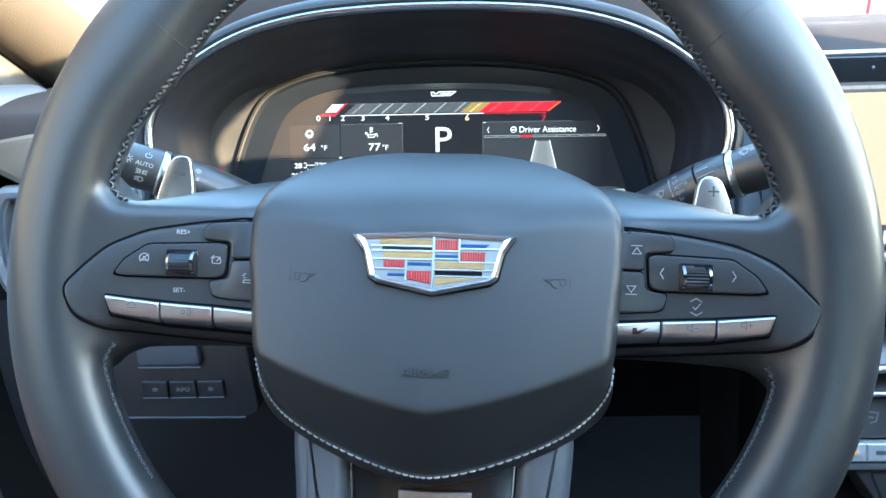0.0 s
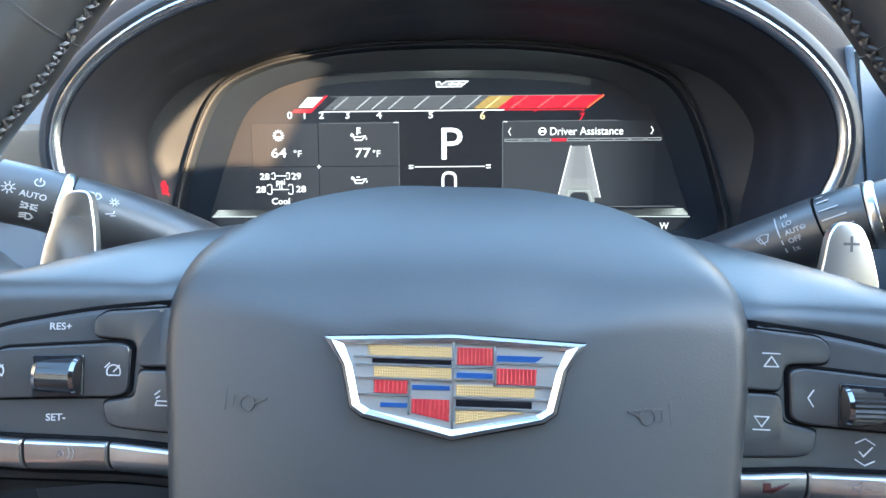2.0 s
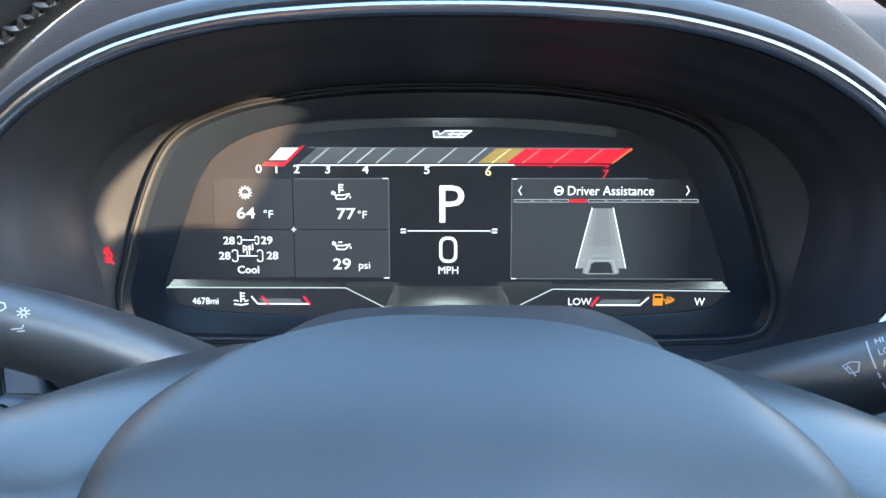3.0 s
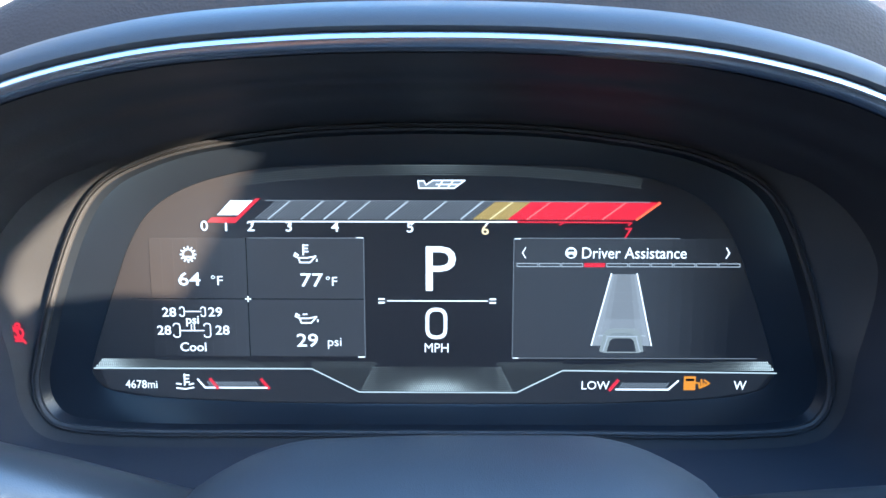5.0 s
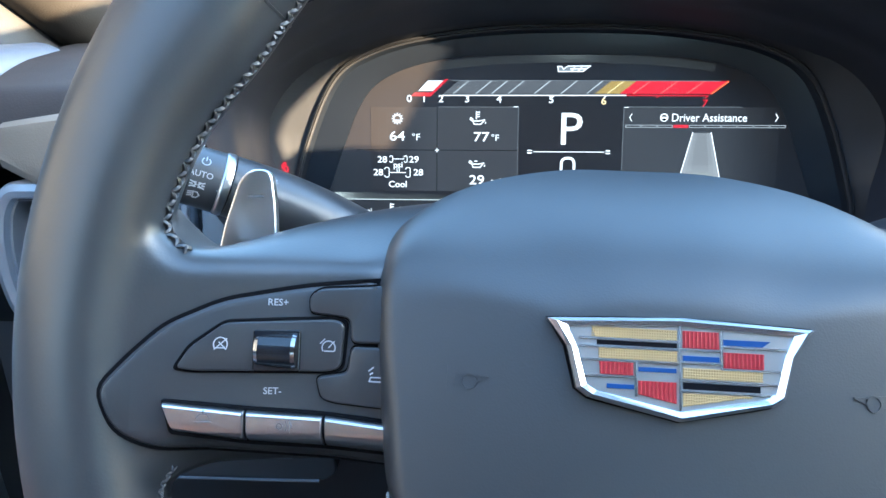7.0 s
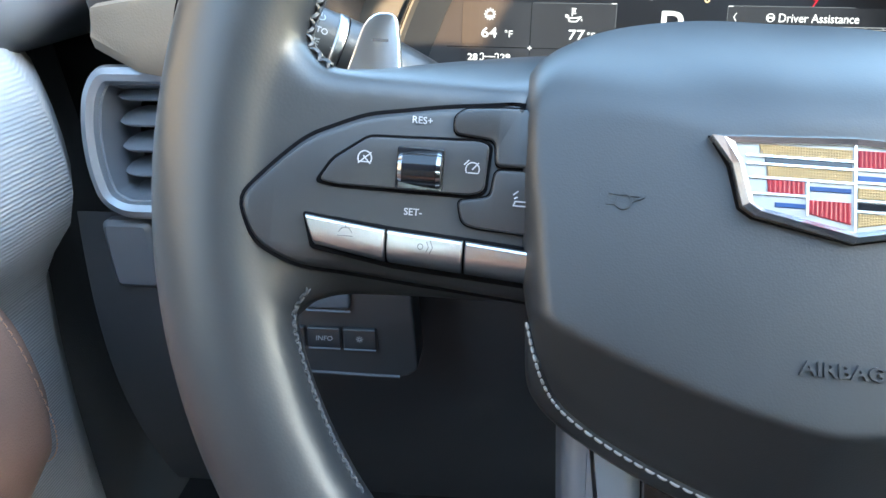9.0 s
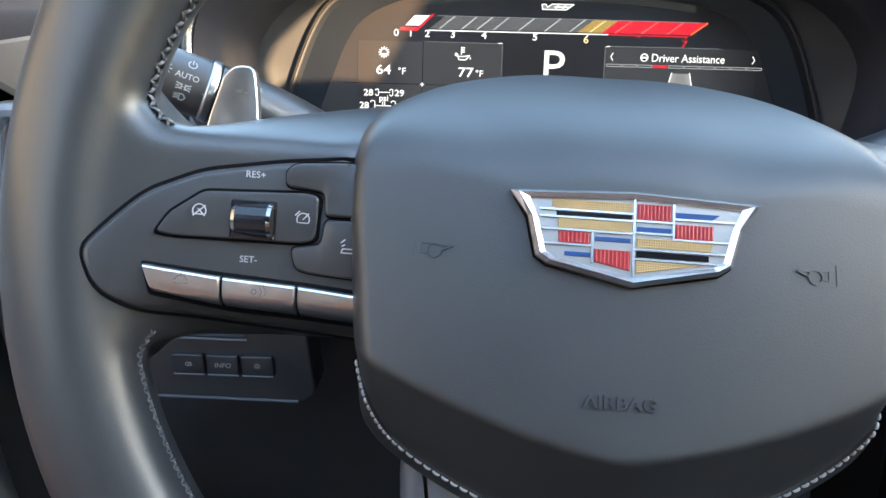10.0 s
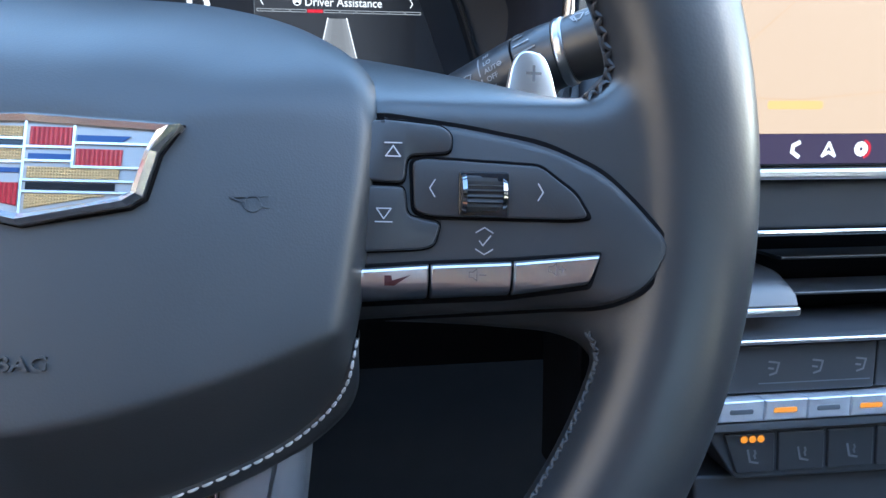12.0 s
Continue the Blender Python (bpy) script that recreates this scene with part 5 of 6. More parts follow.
def smoothstep(a, b, x):
    t = min(1.0, max(0.0, (x - a) / (b - a)))
    return t * t * (3 - 2 * t)


def dash_top(u, v):
    """The leather top: swelling over the cluster's hood, falling away to the windscreen."""
    x = -300 - 100 * min(1.0, v * 1.6) + (1190 + 100 * min(1.0, v * 1.6)) * u
    hood = math.exp(-abs(x / 196.0) ** 5)
    edge = 452 + 18 * hood
    y = edge + (900 - edge) * v ** 1.4
    z = 790 + 82 * hood * (1 - smoothstep(0.3, 1.0, v) * 0.6)
    roll = 1 - smoothstep(0.0, 0.16, v)
    z -= 24 * roll * roll
    z -= 10 * smoothstep(0.3, 1.0, v)
    z += 34 * smoothstep(212, 290, x) * smoothstep(0.12, 0.4, v)
    return (x, y, z)


dash = thing("dashboard", ID, "brown-black leather dashboard with silver trims", "dashboard")
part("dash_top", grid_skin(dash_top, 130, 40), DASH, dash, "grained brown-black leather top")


def dash_face(u, v):
    """The lower face, from under the top down to the knees."""
    x = -430 + 1320 * u
    z = 772 - 330 * v
    y = 560 + 40 * v
    return (x, y, z)


part("dash_face", grid_skin(dash_face, 20, 8), FOOTWELL_SHADE, dash, "lower dashboard, nearly black to stand for the footwell's shade")

# leather wedge over the side vent
wedge = []
for x, top, bot, y in ((-303, 771, 763, 456), (-297, 777, 754, 442), (-272, 781, 743, 436), (-240, 784, 737, 436), (-210, 785, 736, 442), (-186, 783, 738, 454)):
    wedge.append([(x, y + 40, top - 4), (x, y + 8, top), (x, y + 1.5, top - 1.5), (x, y, top - 5), (x, y - 1, (top + bot) / 2), (x, y - 4, bot + 8), (x, y - 2, bot + 2), (x, y + 4, bot), (x, y + 40, bot + 4)])
part("dash_end", loft([list(r) for r in zip(*wedge)], closed=False), DASH_SUNLIT, dash, "brown-black leather dashboard end, sunlight put into its paler colour")

# demister slot in the dash end
SLOT = rounded(box_pts(-19, -13, 19, 13), 4, 4)
slot_at = Matrix.Translation((-0.247, 0.486, 0.7855)) @ pose(0, 0, 0, 8, 0, -14)
part("demister_slot", loft([flat(SLOT, -2), flat(SLOT, 1.2), flat(inset(SLOT, 0.8), 2.0), flat(inset(SLOT, 2.4), 1.8), flat(inset(SLOT, 3.2), -6)]), DASH_SUNLIT, dash, "small side window demister", at=slot_at)
part("demister_throat", plate([tuple(q) for q in inset(SLOT, 3.0)], -8, -4, 0.2), RUBBER, dash, at=slot_at)
for i in range(3):
    part("demister_slat", plate(box_pts(-16, -7.2 + 6 * i, 16, -5.6 + 6 * i), -3, 1.0, 0.3), PLASTIC, dash, at=slot_at)

# side vent
vent = thing("air_vent", axes((-0.271, 0.442, 0.731), 12, 0) @ Matrix.Diagonal((1.134, 1.134, 1.134, 1)), "black slatted air vent in a silver frame", "air vent")
VOUT = rounded([(-27, 14), (-35, 2), (-38, -16), (-37, -36), (-32, -53), (-20, -60), (60, -60), (60, 14)], 9, 5)
part("vent_frame", loft([flat(VOUT, -12), flat(VOUT, 1.5), flat(inset(VOUT, 1.2), 4.2), flat(inset(VOUT, 4.4), 5.6), flat(inset(VOUT, 7.6), 4.2), flat(inset(VOUT, 8.6), 1.0)]), VENT_METAL, vent, "satin silver frame")
part("vent_wall", loft([flat(inset(VOUT, 8.2), 1.2), flat(inset(VOUT, 9.4), 0.4), flat(inset(VOUT, 14.0), -26)]), PANEL_GREY, vent, "grey inner wall")
part("vent_liner", loft([flat(inset(VOUT, 12.0), -20), flat(inset(VOUT, 14.0), -48)], False, True), RUBBER, vent, "dark vent throat")
for i in range(5):
    y = 7 - 12.4 * i
    prof = [(0.0, -20), (-0.5, -18), (-7.6, -5.0), (-8.8, -3.6), (-9.8, -4.4), (-9.4, -7), (-2.6, -20)]
    rows = []
    for x, f in ((-24.5, 0.15), (-23.5, 0.45), (-20, 0.8), (-15, 1.0), (58, 1.0)):
        rows.append([(x, y - 6.4 + (a + 6.4) * f, -12 + (b + 12) * f) for a, b in prof])
    part("slat", loft(rows, True, True), PANEL_GREY, vent)

# panel below the vent, with the lamp switches
lower = thing("lower_panel", ID, "lower dashboard, nearly black to stand for the footwell's shade panel beside the steering column", "dashboard panel")
part("panel_body", grid_skin(lambda u, v: (-330 + 300 * u, 436 - 26 * math.sin(v * math.pi) * 0.5 + 30 * v * v, 664 - 240 * v), 14, 16), SOFT, lower, "black plastic panel")
for a, b in ((-312, -282), (-278, -250)):
    part("end_piece", loft([flat(rounded(box_pts(a, 618, b, 662), 6, 4), 0), flat(rounded(box_pts(a, 618, b, 662), 6, 4), 6), flat(inset(rounded(box_pts(a, 618, b, 662), 6, 4), 3), 9)], False, True), PANEL_GREY, lower, at=pose(0, 0.436, 0, 90, 0, 0))

knee = thing("lamp_switch_unit", axes((-0.157, 0.384, 0.617), 5, 0), "black lamp switch unit with three small keys", "switch unit")
part("unit_body", plate(rounded([(-62, 44), (30, 44), (34, -16), (26, -21), (-62, -20)], 4, 4), -24, -3, 1.5), PLASTIC, knee, "black unit body")
part("edge_line", tube([(-60, -19.5, -2.6), (24, -20.2, -2.6)], 0.9, 8), SATIN_TRIM, knee)
part("upper_key", plate(rounded(box_pts(-42, 20, 0, 40), 3, 3), -8, 1, 1.5), PANEL_GREY, knee, "grey upper switch")
part("upper_key_edge", tube([(-42, 19, 0.5), (0, 18.6, 0.5)], 0.7, 8), SATIN_TRIM, knee)
for i, t in enumerate(("", "INFO", "")):
    x0 = -43 + 19 * i
    key = part("key", plate(rounded(box_pts(x0, -4, x0 + 17.6, 8), 1.2, 3), -6, -0.6, 0.8), SWITCH, knee, "small black key")
    part("key_edge", tube([(x0 + 0.5, -3.6, 0), (x0 + 17.2, -3.6, 0)], 0.55, 8), SATIN_TRIM, key)
    if t:
        words(t, 2.9, PRINT, key, x0 + 8.8, 0.8, -0.5, align="CENTER", shear=0.15)
    else:
        part("symbol", strokes([[(x0 + 8.8 + a * 0.8, 2.4 + b * 0.8) for a, b in q] for q in (SUNNY if i else BEAM)], 0.35, -0.5), PRINT, key, smooth=False)

# ---- centre stack ----
STACK = axes((0.25, 0.40, 0.73), 18, -0.5)
screen = thing("touch_screen", STACK, "touch screen with a sand-coloured map in a gloss black frame", "touch screen")
part("screen_frame", plate(rounded(box_pts(-32, -27, 230, 88), 5, 4), -12, 0, 1.2), GLOSS, screen, "gloss black frame", smooth=False)
part("map", plate(box_pts(-24, -11.8, 222, 66.5), -0.4, 0.25, 0.05, steps=1), G_MAP, screen, "lit sand-coloured map", smooth=False)
part("title_bar", plate(box_pts(-24, 66.7, 222, 72.5), -0.4, 0.25, 0.05, steps=1), G_BAR, screen, smooth=False)
part("icon_bar", plate(box_pts(-24, -26, 222, -12), -0.4, 0.25, 0.05, steps=1), G_PURPLE, screen, "dark purple icon bar", smooth=False)
part("map_road", strokes([[(-24, 6), (40, 4), (110, 10)], [(6, 24), (34, 48)]], 0.5, 0.3, thick=0.06), glow("map_line", (1.0, 0.62, 0.34), 0.62), screen, smooth=False)
part("map_field", plate(rounded(box_pts(24, -0.5, 52, 3.5), 1.5, 3), 0.2, 0.34, 0.03, steps=1), G_ROAD, screen, smooth=False)
part("title", strokes([[(-12 + a, 69.5), (-12 + a + b, 69.5)] for a, b in ((0, 9), (11, 8), (21, 10))], 2.2, 0.3, thick=0.06), glow("title_grey", (0.5, 0.5, 0.5), 0.7), screen, "pale title line", smooth=False)
part("screen_icon", strokes([[(18, -16), (18, -21)], ring(16.8, -21.2, 1.4, 8), [(18, -16), (20, -18)]], 1.4, 0.3, thick=0.06), G_WHITE, screen, smooth=False)
part("screen_icon", strokes([[(41.4, -16), (38.4, -17.4), (38.0, -20.4), (41.2, -22.6)]], 2.0, 0.3, thick=0.06), G_WHITE, screen, smooth=False)
part("screen_icon", strokes([[(53.6, -22.4), (56.8, -16.2), (60.0, -22.4), (56.8, -20.6), (53.6, -22.4)]], 1.4, 0.3, thick=0.06), G_WHITE, screen, smooth=False)
part("screen_icon", strokes([ring(73.6, -19.2, 2.2, 12)], 2.6, 0.3, thick=0.06), G_WHITE, screen, smooth=False)
part("screen_icon", strokes([ring(74.0, -19.2, 4.2, 10, -70, 70)], 1.2, 0.32, thick=0.06), G_RED, screen, smooth=False)
part("frame_sensor", plate(ring(10, 81, 0.9, 10)[:-1], -0.2, 0.2, 0.05), SATIN_TRIM, screen)

part("top_trim", tube([(-30, 90, -3), (60, 90.4, -3), (228, 90.4, -4)], 2.0, 12), SATIN, screen, "satin silver strip over the screen")
stack = thing("centre_console", STACK, "black centre console with air vents and heater controls", "centre console")
part("upper_trim", plate(rounded(box_pts(-30, -33.5, 240, -28.2), 2, 3), -16, 4, 1.6), SATIN, stack, "satin silver strip under the screen", smooth=False)
part("upper_panel", plate(rounded(box_pts(-34, -57.5, 240, -34), 2, 3), -30, -2, 2), FUNNEL, stack, "satin black panel", smooth=False)
part("vent_trim", tube([(-36, -59.3, -1), (240, -59.3, -1)], 1.7, 10), CHROME, stack, "chrome strip above the vent")
part("vent_throat", plate(box_pts(-36, -109, 240, -61), -70, -42, 1), RUBBER, stack, "dark vent opening")
for x0, x1, y, back, front in ((49, 240, -92.6, -40, -8), (-36, 7, -86.0, -44, -14), (49, 240, -76.0, -46, -18)):
    part("slat", plate(box_pts(x0, y, x1, y + 1.8), back, front, 0.8), PLASTIC, stack)
# the tab's hood slopes down to a silver lip
tab = part("vent_tab", loft([[(x, -79 - d, -34), (x, -80 - d, -16), (x, -84 - d, -7), (x, -90, -2.5), (x, -95.5, 0.4), (x, -98, -2), (x, -98, -34)] for x, d in ((8, 6), (9, 2.5), (12, 0.6), (18, 0), (38, 0), (43, 0.6), (46, 2.5), (47, 6))], True, True), PLASTIC, stack, "black vent tab")
part("tab_edge", plate(rounded(box_pts(9, -100.8, 48, -96.0), 1.9, 4), -6, 2.6, 1.6), SATIN, tab, "silver lip of the vent tab")
part("ledge", loft([[(x, -106, -36), (x, -110.5, -2), (x, -112.5, 1), (x, -114.2, 0), (x, -114.8, -4), (x, -116, -20)] for x in (-40, 240)], True, True), SOFT, stack, "black ledge under the vent")
part("ledge_trim", tube([(-40, -113.4, 1), (240, -113.4, 1)], 1.5, 10), SATIN, stack, "satin silver edge of the ledge")
part("heater_panel", plate(rounded(box_pts(-34, -142, 96, -117), 1.5, 3), -20, -4, 1), SOFT, stack, "black heater key row", smooth=False)
part("heater_panel", plate(rounded(box_pts(97.5, -142, 240, -117), 1.5, 3), -20, -5, 1), SOFT, stack, "black heater key row", smooth=False)
part("key_line", strokes([[(32, -137), (93, -137)]], 0.6, -3.95), SATIN_TRIM, stack, smooth=False)
for x in (16, 40, 64, 88):
    part("symbol", strokes([[(x - 3.2, -125.6), (x + 2.2, -126.4)], [(x + 2.2, -126.4), (x + 1.0, -131.6), (x - 2.4, -132.6)], [(x - 3.2, -129), (x - 0.8, -129.4)]], 1.0, -3.95), PRINT_GREY, stack, smooth=False)
for i in range(-1, 10):
    x0 = 9 + 23.6 * i
    tog = part("toggle", plate(rounded(box_pts(x0, -155.0, x0 + 23.4, -143.8), 0.4, 3), -16, 1.5, 1.2), TOGGLE, stack, "silver toggle key", smooth=False)
    lit = i % 2 == 1 or i == -1
    part("indicator", plate(rounded(box_pts(x0 + 5, -150.6, x0 + 17.5, -148.0), 0.9, 3), 0.6, 1.75, 0.1), G_AMBER if lit else SATIN_TRIM, tog, "lit amber bar" if lit else "")
part("toggle_sill", plate(rounded(box_pts(-34, -161, 240, -156.4), 1, 3), -18, -1, 1), SATIN_TRIM, stack, "grey sill under the toggles", smooth=False)
SEAT = [(6, -163), (240, -163), (240, -192), (24, -190)]
part("seat_panel", plate(rounded(SEAT, 3, 3), -30, -7, 1.2), SOFT, stack, "black seat heater panel", smooth=False)
for i, x0 in enumerate((18, 46, 74, 102, 130)):
    k = part("seat_key", plate(rounded([(x0 + (0 if i else -2), -164.5), (x0 + 26, -164.5), (x0 + 27, -186.5), (x0 + (1 if i else 6), -186.5)], 1.6, 3), -9, -5.6, 0.8), PLASTIC, stack, "black seat key", smooth=False)
    part("symbol", strokes([[(x0 + 11.4, -173.6), (x0 + 13, -180), (x0 + 17.4, -181)], [(x0 + 15.2, -174), (x0 + 15.8, -175.4), (x0 + 15.2, -176.8), (x0 + 15.8, -178.2)]], 1.1, -5.55), PRINT_GREY, k, smooth=False)
    if i == 0:
        for q in range(3):
            part("indicator", plate(ring(x0 + 9 + 4.6 * q, -167.6, 1.9, 12)[:-1], -5.7, -5.2, 0.1), G_AMBER, k, "lit amber dot")
part("console_flank", plate([(-34, -26), (-30, -26), (-10, -240), (-40, -240)], -140, -14, 1), FOOTWELL_SHADE, stack, "console flank, nearly black to stand for the footwell's shade")
part("rear_wall", plate(box_pts(-40, -240, 240, 80), -150, -75, 1), CARPET, stack)
part("lower_front", plate(rounded([(6, -192), (240, -194), (240, -330), (20, -330)], 4, 3), -60, -16, 2), SOFT, stack, "black lower console")

# ---- door and armrest ----
door = tagged(new("door_1"), "grey door panel with a ribbed pad", "door", kind="structure")


def door_skin(u, v):
    y = -900 + 1420 * u
    z = 250 + 560 * v
    bulge = 18 * math.exp(-((z - 670) / 120.0) ** 2) + 34 * math.exp(-((z - 705) / 62.0) ** 4) * smoothstep(120, 420, y)
    return (-372 + bulge - 30 * smoothstep(750, 810, z) - 70 * smoothstep(448, 500, y), y, z)


part("door_panel", grid_skin(door_skin, 30, 30), DOOR, door, "grey ribbed door panel")
part("sail_panel", plate(rounded([(300, 740), (770, 740), (725, 860), (620, 1000), (540, 1060), (300, 1060)], 8, 4), 0, 14, 3), TRIM_CLOTH, door, "dark cloth corner panel by the mirror", at=Matrix(((0, 0, 1, -0.434), (1, 0, 0, 0), (0, 1, 0, 0), (0, 0, 0, 1))))
part("door_cap", tube([(-386, -900, 780), (-386, -200, 780), (-374, 300, 780), (-374, 460, 779), (-396, 640, 768)], [33, 33, 34, 33, 26], 20, up=(1, 0, 0)), PANEL_GREY, door, "dark grey padded door cap")
part("sill", grid_skin(lambda u, v: (-402 + 6 - 60 * v, -900 + 1420 * u, 810 + 6 * math.sin(v * 3)), 10, 4), DASH, door, "dark window sill")
arm = thing("armrest", Matrix.Translation((0.004, 0.008, 0.005)), "tan leather door armrest with a stitched seam", "armrest")
rings = []
for y, cx, cz, rx, rz in ((378, -378, 552, 6, 20), (368, -371, 547, 22, 50), (350, -370, 548, 32, 72), (320, -370, 548, 38, 82), (200, -372, 550, 42, 84), (-300, -376, 552, 44, 84)):
    rings.append([(cx + 10 + rx * math.copysign(abs(math.cos(a)) ** 0.8, math.cos(a)), y - 0.14 * (rz * math.sin(a)), cz + rz * math.copysign(abs(math.sin(a)) ** 0.8, math.sin(a)) + 50) for a in [q / 28 * math.tau for q in range(28)]])
rest = part("armrest_body", loft(rings, True, True), TAN, arm, "soft tan leather")
bm = bmesh.new()
for row in (0.0, 0.16):
    for i in range(34):
        a = -1.25 + 0.07 * i
        def at(b, k=1.012):
            y = 352 - row * 110
            return (-360 + 33 * k * math.copysign(abs(math.cos(b)) ** 0.8, math.cos(b)), y - 0.14 * 73 * math.sin(b), 598 + 73 * k * math.copysign(abs(math.sin(b)) ** 0.8, math.sin(b)))
        stitch_bar(bm, at(a), at(a + 0.05), 0.6, (1, 0, 0))
part("stitching", bm, TAN_THREAD, arm, "tan double stitching")

# ---- driver's seat, behind the view ----
seat = thing("driver_seat", pose(0.0, -0.16, -0.02), "tan leather driver's seat with stitched bolsters", "car seat")
rings = []
for x, dz in ((-262, -30), (-255, 10), (-225, 34), (-190, 22), (-150, 4), (0, 0), (150, 4), (190, 22), (225, 34), (255, 10), (262, -30)):
    rings.append([(x, 20, 380), (x, 24, 470 + dz), (x, 0, 500 + dz), (x, -200, 492 + dz), (x, -520, 470 + dz), (x, -520, 360), (x, 0, 360)])
part("seat_base", plate(rounded(box_pts(-220, -520, 220, -40), 20, 4), 300, 372, 6), PLASTIC, seat, "black plastic seat base")
part("cushion", loft(rings, True, True), SEAT_LEATHER, seat, "tan leather cushion")
rings = []
for x, dy in ((-262, -20), (-250, 40), (-215, 62), (-180, 40), (-140, 10), (0, 0), (140, 10), (180, 40), (215, 62), (250, 40), (262, -20)):
    rings.append([(x, -560 + dy, 480), (x, -600 + dy, 760), (x, -660 + dy, 1000), (x, -690 + dy * 0.4, 1050), (x, -760, 1030), (x, -700, 480)])
part("backrest", loft(rings, True, True), SEAT_LEATHER, seat, "tan leather backrest")
part("headrest", plate(rounded(box_pts(-130, 1070, 130, 1220), 40, 6), 660, 760, 30), SEAT_LEATHER, seat, "tan leather headrest", at=pose(0, 0, 0, 90, 0, 0))

# ---- cabin shell ----


def wall(name, pts, thick, mat, label, category, hole=None, ties=(0, 1, 2, 3)):
    """A flat sheet of 3D corners (m) with thickness, and an opening through it; ties names the corner that each point of the opening joins."""
    p = [Vector(a) for a in pts]
    n = (p[1] - p[0]).cross(p[2] - p[0]).normalized() * thick
    bm = bmesh.new()
    if hole:
        h = [Vector(a) for a in hole]
        for off in (Vector(), n):
            a = [bm.verts.new(q + off) for q in p]
            b = [bm.verts.new(q + off) for q in h]
            k = len(h)
            for i in range(k):
                c, d = ties[i], ties[(i + 1) % k]
                bm.faces.new((a[c], a[d], b[(i + 1) % k], b[i]) if c != d else (a[c], b[(i + 1) % k], b[i]))
            if off.length:
                for i in range(4):
                    bm.faces.new((a0[i], a0[(i + 1) % 4], a[(i + 1) % 4], a[i]))
                for i in range(k):
                    bm.faces.new((b0[i], b0[(i + 1) % k], b[(i + 1) % k], b[i]))
            a0, b0 = a, b
    else:
        a = [bm.verts.new(q) for q in p]
        b = [bm.verts.new(q + n) for q in p]
        bm.faces.new(a)
        bm.faces.new(b)
        for i in range(4):
            bm.faces.new((a[i], a[(i + 1) % 4], b[(i + 1) % 4], b[i]))
    ob = part(name, bm, mat, smooth=False)
    return tagged(ob, label, category, kind="structure")


wall("floor", [(-0.5, -1.7, 0.28), (1.25, -1.7, 0.28), (1.25, 1.0, 0.28), (-0.5, 1.0, 0.28)], -0.04, CARPET, "black carpeted car floor", "floor")
wall("ceiling", [(-0.42, -1.5, 1.26), (1.18, -1.5, 1.26), (1.18, -0.16, 1.26), (-0.42, -0.16, 1.26)], 0.04, HEAD, "pale cloth headliner", "ceiling")
# Unseen rear wall; the window is kept narrow to hold back light.
wall("wall_rear", [(-0.5, -1.7, 0.28), (1.25, -1.7, 0.28), (1.18, -1.5, 1.24), (-0.42, -1.5, 1.24)], 0.04, TRIM_CLOTH, "unseen rear of the cabin, its window narrowed to cut light", "wall", hole=[(-0.30, -1.533, 1.08), (1.06, -1.533, 1.08), (1.02, -1.517, 1.16), (-0.26, -1.517, 1.16)])
wall("wall_east_door", [(1.20, 1.0, 0.28), (1.20, 0.10, 0.28), (1.20, 0.10, 1.26), (1.20, 1.0, 1.26)], -0.05, TRIM_CLOTH, "passenger door side with its front window", "wall", hole=[(1.20, 0.85, 0.86), (1.20, 0.14, 0.86), (1.20, 0.14, 1.24), (1.20, 0.55, 1.24)])
# Unseen side; its opening is cut to outline the sun patch on the cluster.
wall("wall_east_front", [(1.20, 0.10, 0.28), (1.20, -0.135, 0.28), (1.20, -0.135, 1.26), (1.20, 0.10, 1.26)], -0.006, TRIM_CLOTH, "unseen cabin side with an opening cut for the sun patch", "wall", hole=[(1.20, y, z) for y, z in ((-0.052, 1.137), (-0.066, 1.117), (-0.075, 1.126), (-0.093, 1.134), (-0.101, 1.131), (-0.101, 1.145), (-0.094, 1.156), (-0.083, 1.164), (-0.070, 1.172), (-0.045, 1.175), (-0.036, 1.160))], ties=(0, 0, 0, 1, 1, 2, 2, 2, 2, 3, 3))
# Unseen sheet added next to it, shutting out the remaining sun.
wall("wall_east_middle", [(1.20, -0.135, 0.28), (1.20, -0.60, 0.28), (1.20, -0.60, 1.26), (1.20, -0.135, 1.26)], -0.006, TRIM_CLOTH, "unseen closed side of the cabin that keeps the sun out", "wall")
# Unseen side; the slot admits sun to the seat for a warm bounce.
wall("wall_east_rear", [(1.20, -0.60, 0.28), (1.20, -1.7, 0.28), (1.20, -1.7, 1.26), (1.20, -0.60, 1.26)], -0.05, TRIM_CLOTH, "unseen rear side with a slot for sun onto the seat", "wall", hole=[(1.20, -0.80, 0.86), (1.20, -1.15, 0.86), (1.20, -1.15, 0.95), (1.20, -0.80, 0.95)])
wall("wall_west", [(-0.46, -1.7, 0.28), (-0.46, 1.0, 0.28), (-0.46, 1.0, 0.77), (-0.46, -1.7, 0.77)], 0.05, TRIM_CLOTH, "driver side of the cabin below the window", "wall")
# Unseen panel added where windows would be, against light from behind.
wall("wall_west_rear", [(-0.46, -1.7, 0.80), (-0.46, -0.42, 0.80), (-0.43, -0.42, 1.26), (-0.43, -1.7, 1.26)], 0.05, TRIM_CLOTH, "unseen panel that cuts light from behind the door", "wall")
wall("wall_north", [(-0.5, 0.98, 0.28), (1.25, 0.98, 0.28), (1.25, 0.98, 0.78), (-0.5, 0.98, 0.78)], 0.04, CARPET, "black bulkhead under the dashboard", "wall")
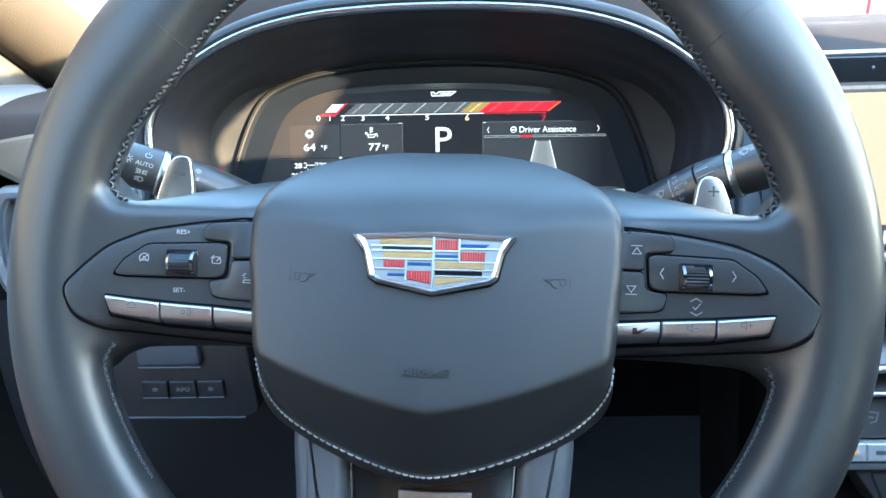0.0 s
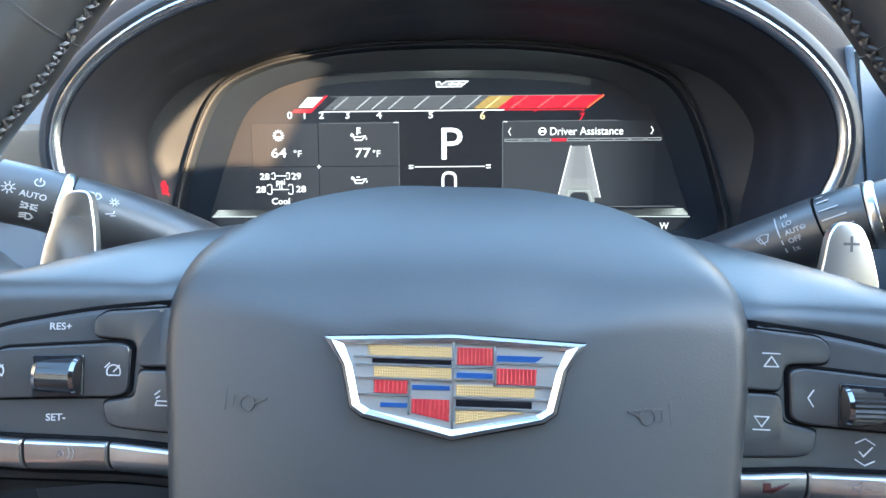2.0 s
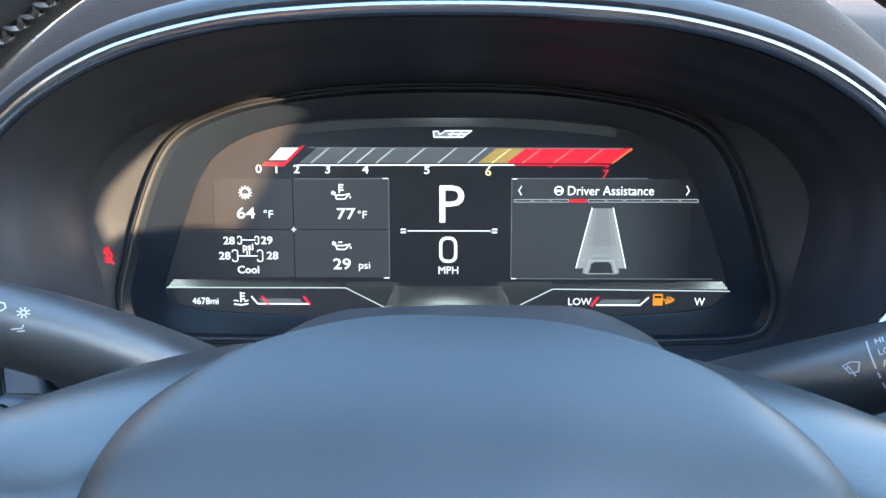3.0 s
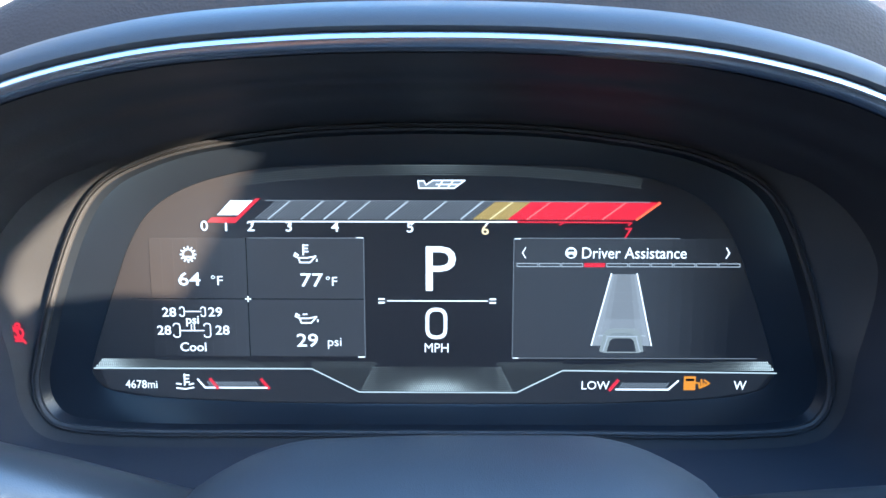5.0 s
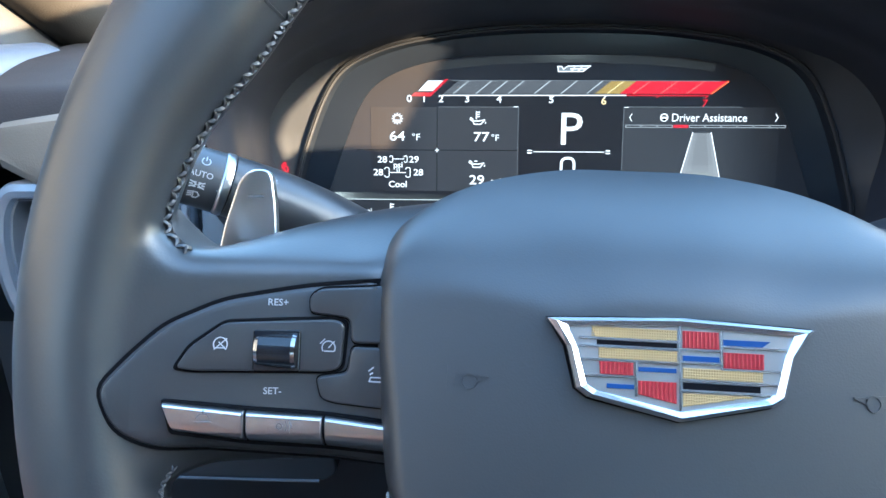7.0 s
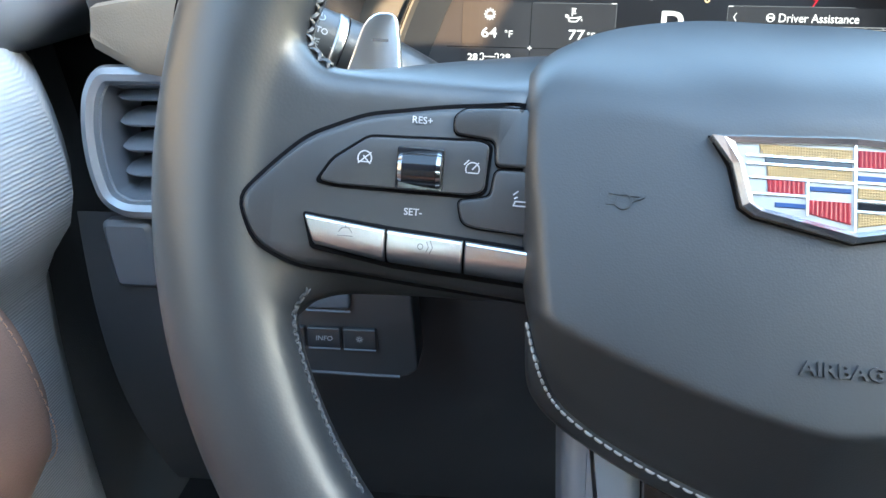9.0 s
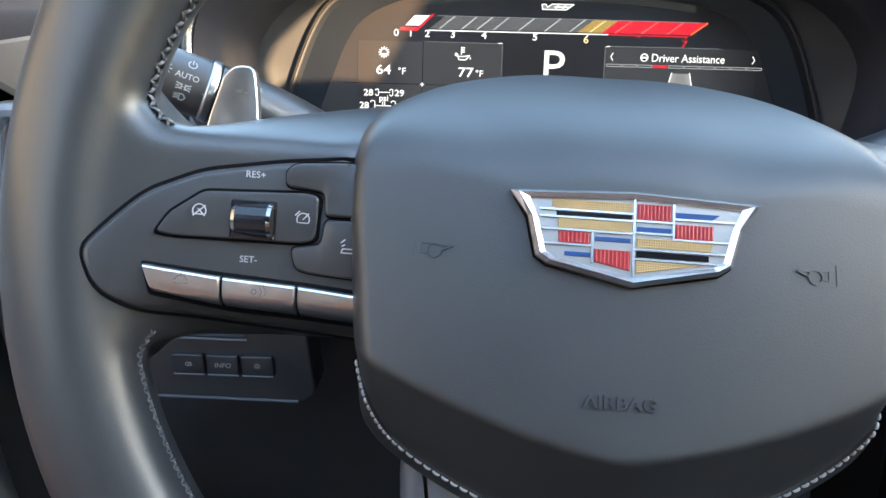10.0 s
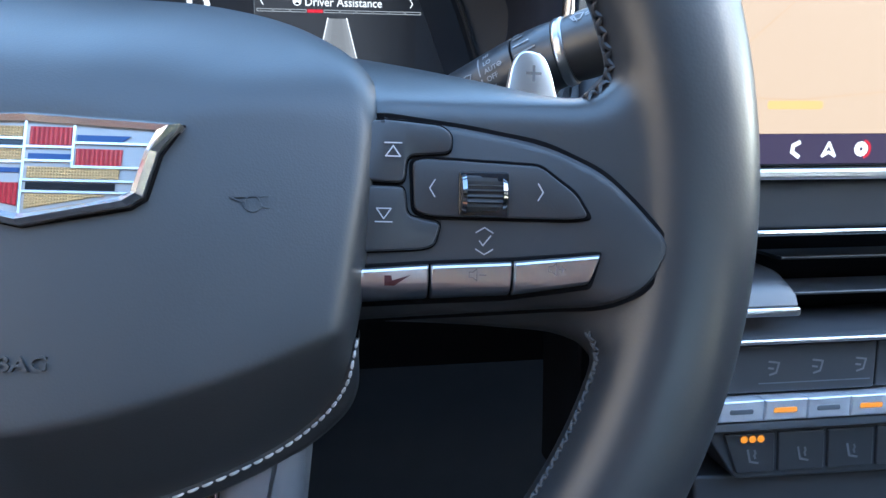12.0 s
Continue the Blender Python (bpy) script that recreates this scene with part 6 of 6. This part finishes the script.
for a, b, nm in (((-0.40, 0.80, 0.77), (-0.44, 0.08, 1.22), "trim_pillar"), ((1.12, 0.80, 0.77), (1.16, 0.08, 1.22), "trim_pillar")):
    bm = tube([Vector(a) * 1000, Vector(a).lerp(Vector(b), 0.5) * 1000 + Vector((0, 0, 12)), Vector(b) * 1000], [42, 38, 40], 16, up=(1, 0, 0))
    tagged(part(nm, bm, PILLAR), "tan cloth windscreen pillar trim", "pillar trim", kind="structure")
bm = tube([(-396, 872, 770), (-418, 515, 1005), (-436, 160, 1222)], [36, 32, 34], 16, up=(1, 0, 0))
tagged(part("trim_pillar", bm, PANEL_GREY), "grey plastic windscreen pillar garnish", "pillar trim", kind="structure")
bm = tube([(-440, -420, 780), (-446, -430, 1000), (-440, -450, 1240)], [45, 40, 45], 12, up=(1, 0, 0))
tagged(part("trim_post", bm, PILLAR), "tan cloth door post trim", "pillar trim", kind="structure")

# ---- outside ----
CONCRETE = material("asphalt", (0.055, 0.055, 0.056), 0.9, bump=0.5, scale=60)
wall("ground", [(-400, -400, -0.35), (400, -400, -0.35), (400, 400, -0.35), (-400, 400, -0.35)], -0.02, CONCRETE, "dark grey asphalt forecourt", "ground")
WHITE_WALL = material("white_cladding", (0.80, 0.80, 0.79), 0.6)
RED_WALL = material("red_cladding", (0.55, 0.03, 0.05), 0.5)
shop = thing("showroom_building", pose(2, 11, -0.35), "white clad building with a red fascia panel", "building")
part("wall", plate(box_pts(-3000, 0, 16000, 5200), -300, 0, 20), WHITE_WALL, shop, "white clad wall", smooth=False, at=pose(0, 0, 0, 90, 0, 0))
part("roof", plate(box_pts(-3400, 5200, 16400, 5700), -600, 350, 30), WHITE_WALL, shop, "white roof edge", smooth=False, at=pose(0, 0, 0, 90, 0, 0))
part("fascia", plate(box_pts(4030, 300, 9000, 3200), 10, 90, 10), RED_WALL, shop, "red panel", smooth=False, at=pose(0, 0, 0, 90, 0, 0))
GREY_WALL = material("grey_cladding", (0.11, 0.112, 0.115), 0.7, bump=0.3, scale=8)
# Added building, not a known one: it screens sky light on the left.
sky_screen = thing("depot_building", pose(-6.5, 4, -0.35), "long grey building added to cut sky light from the left", "building")
part("wall", plate(box_pts(-14000, 0, 18000, 6200), -300, 0, 20), GREY_WALL, sky_screen, "grey clad wall", smooth=False, at=pose(0, 0, 0, 90, 0, 90))
part("roof", plate(box_pts(-14400, 6200, 18400, 6700), -600, 350, 30), GREY_WALL, sky_screen, "grey roof edge", smooth=False, at=pose(0, 0, 0, 90, 0, 90))
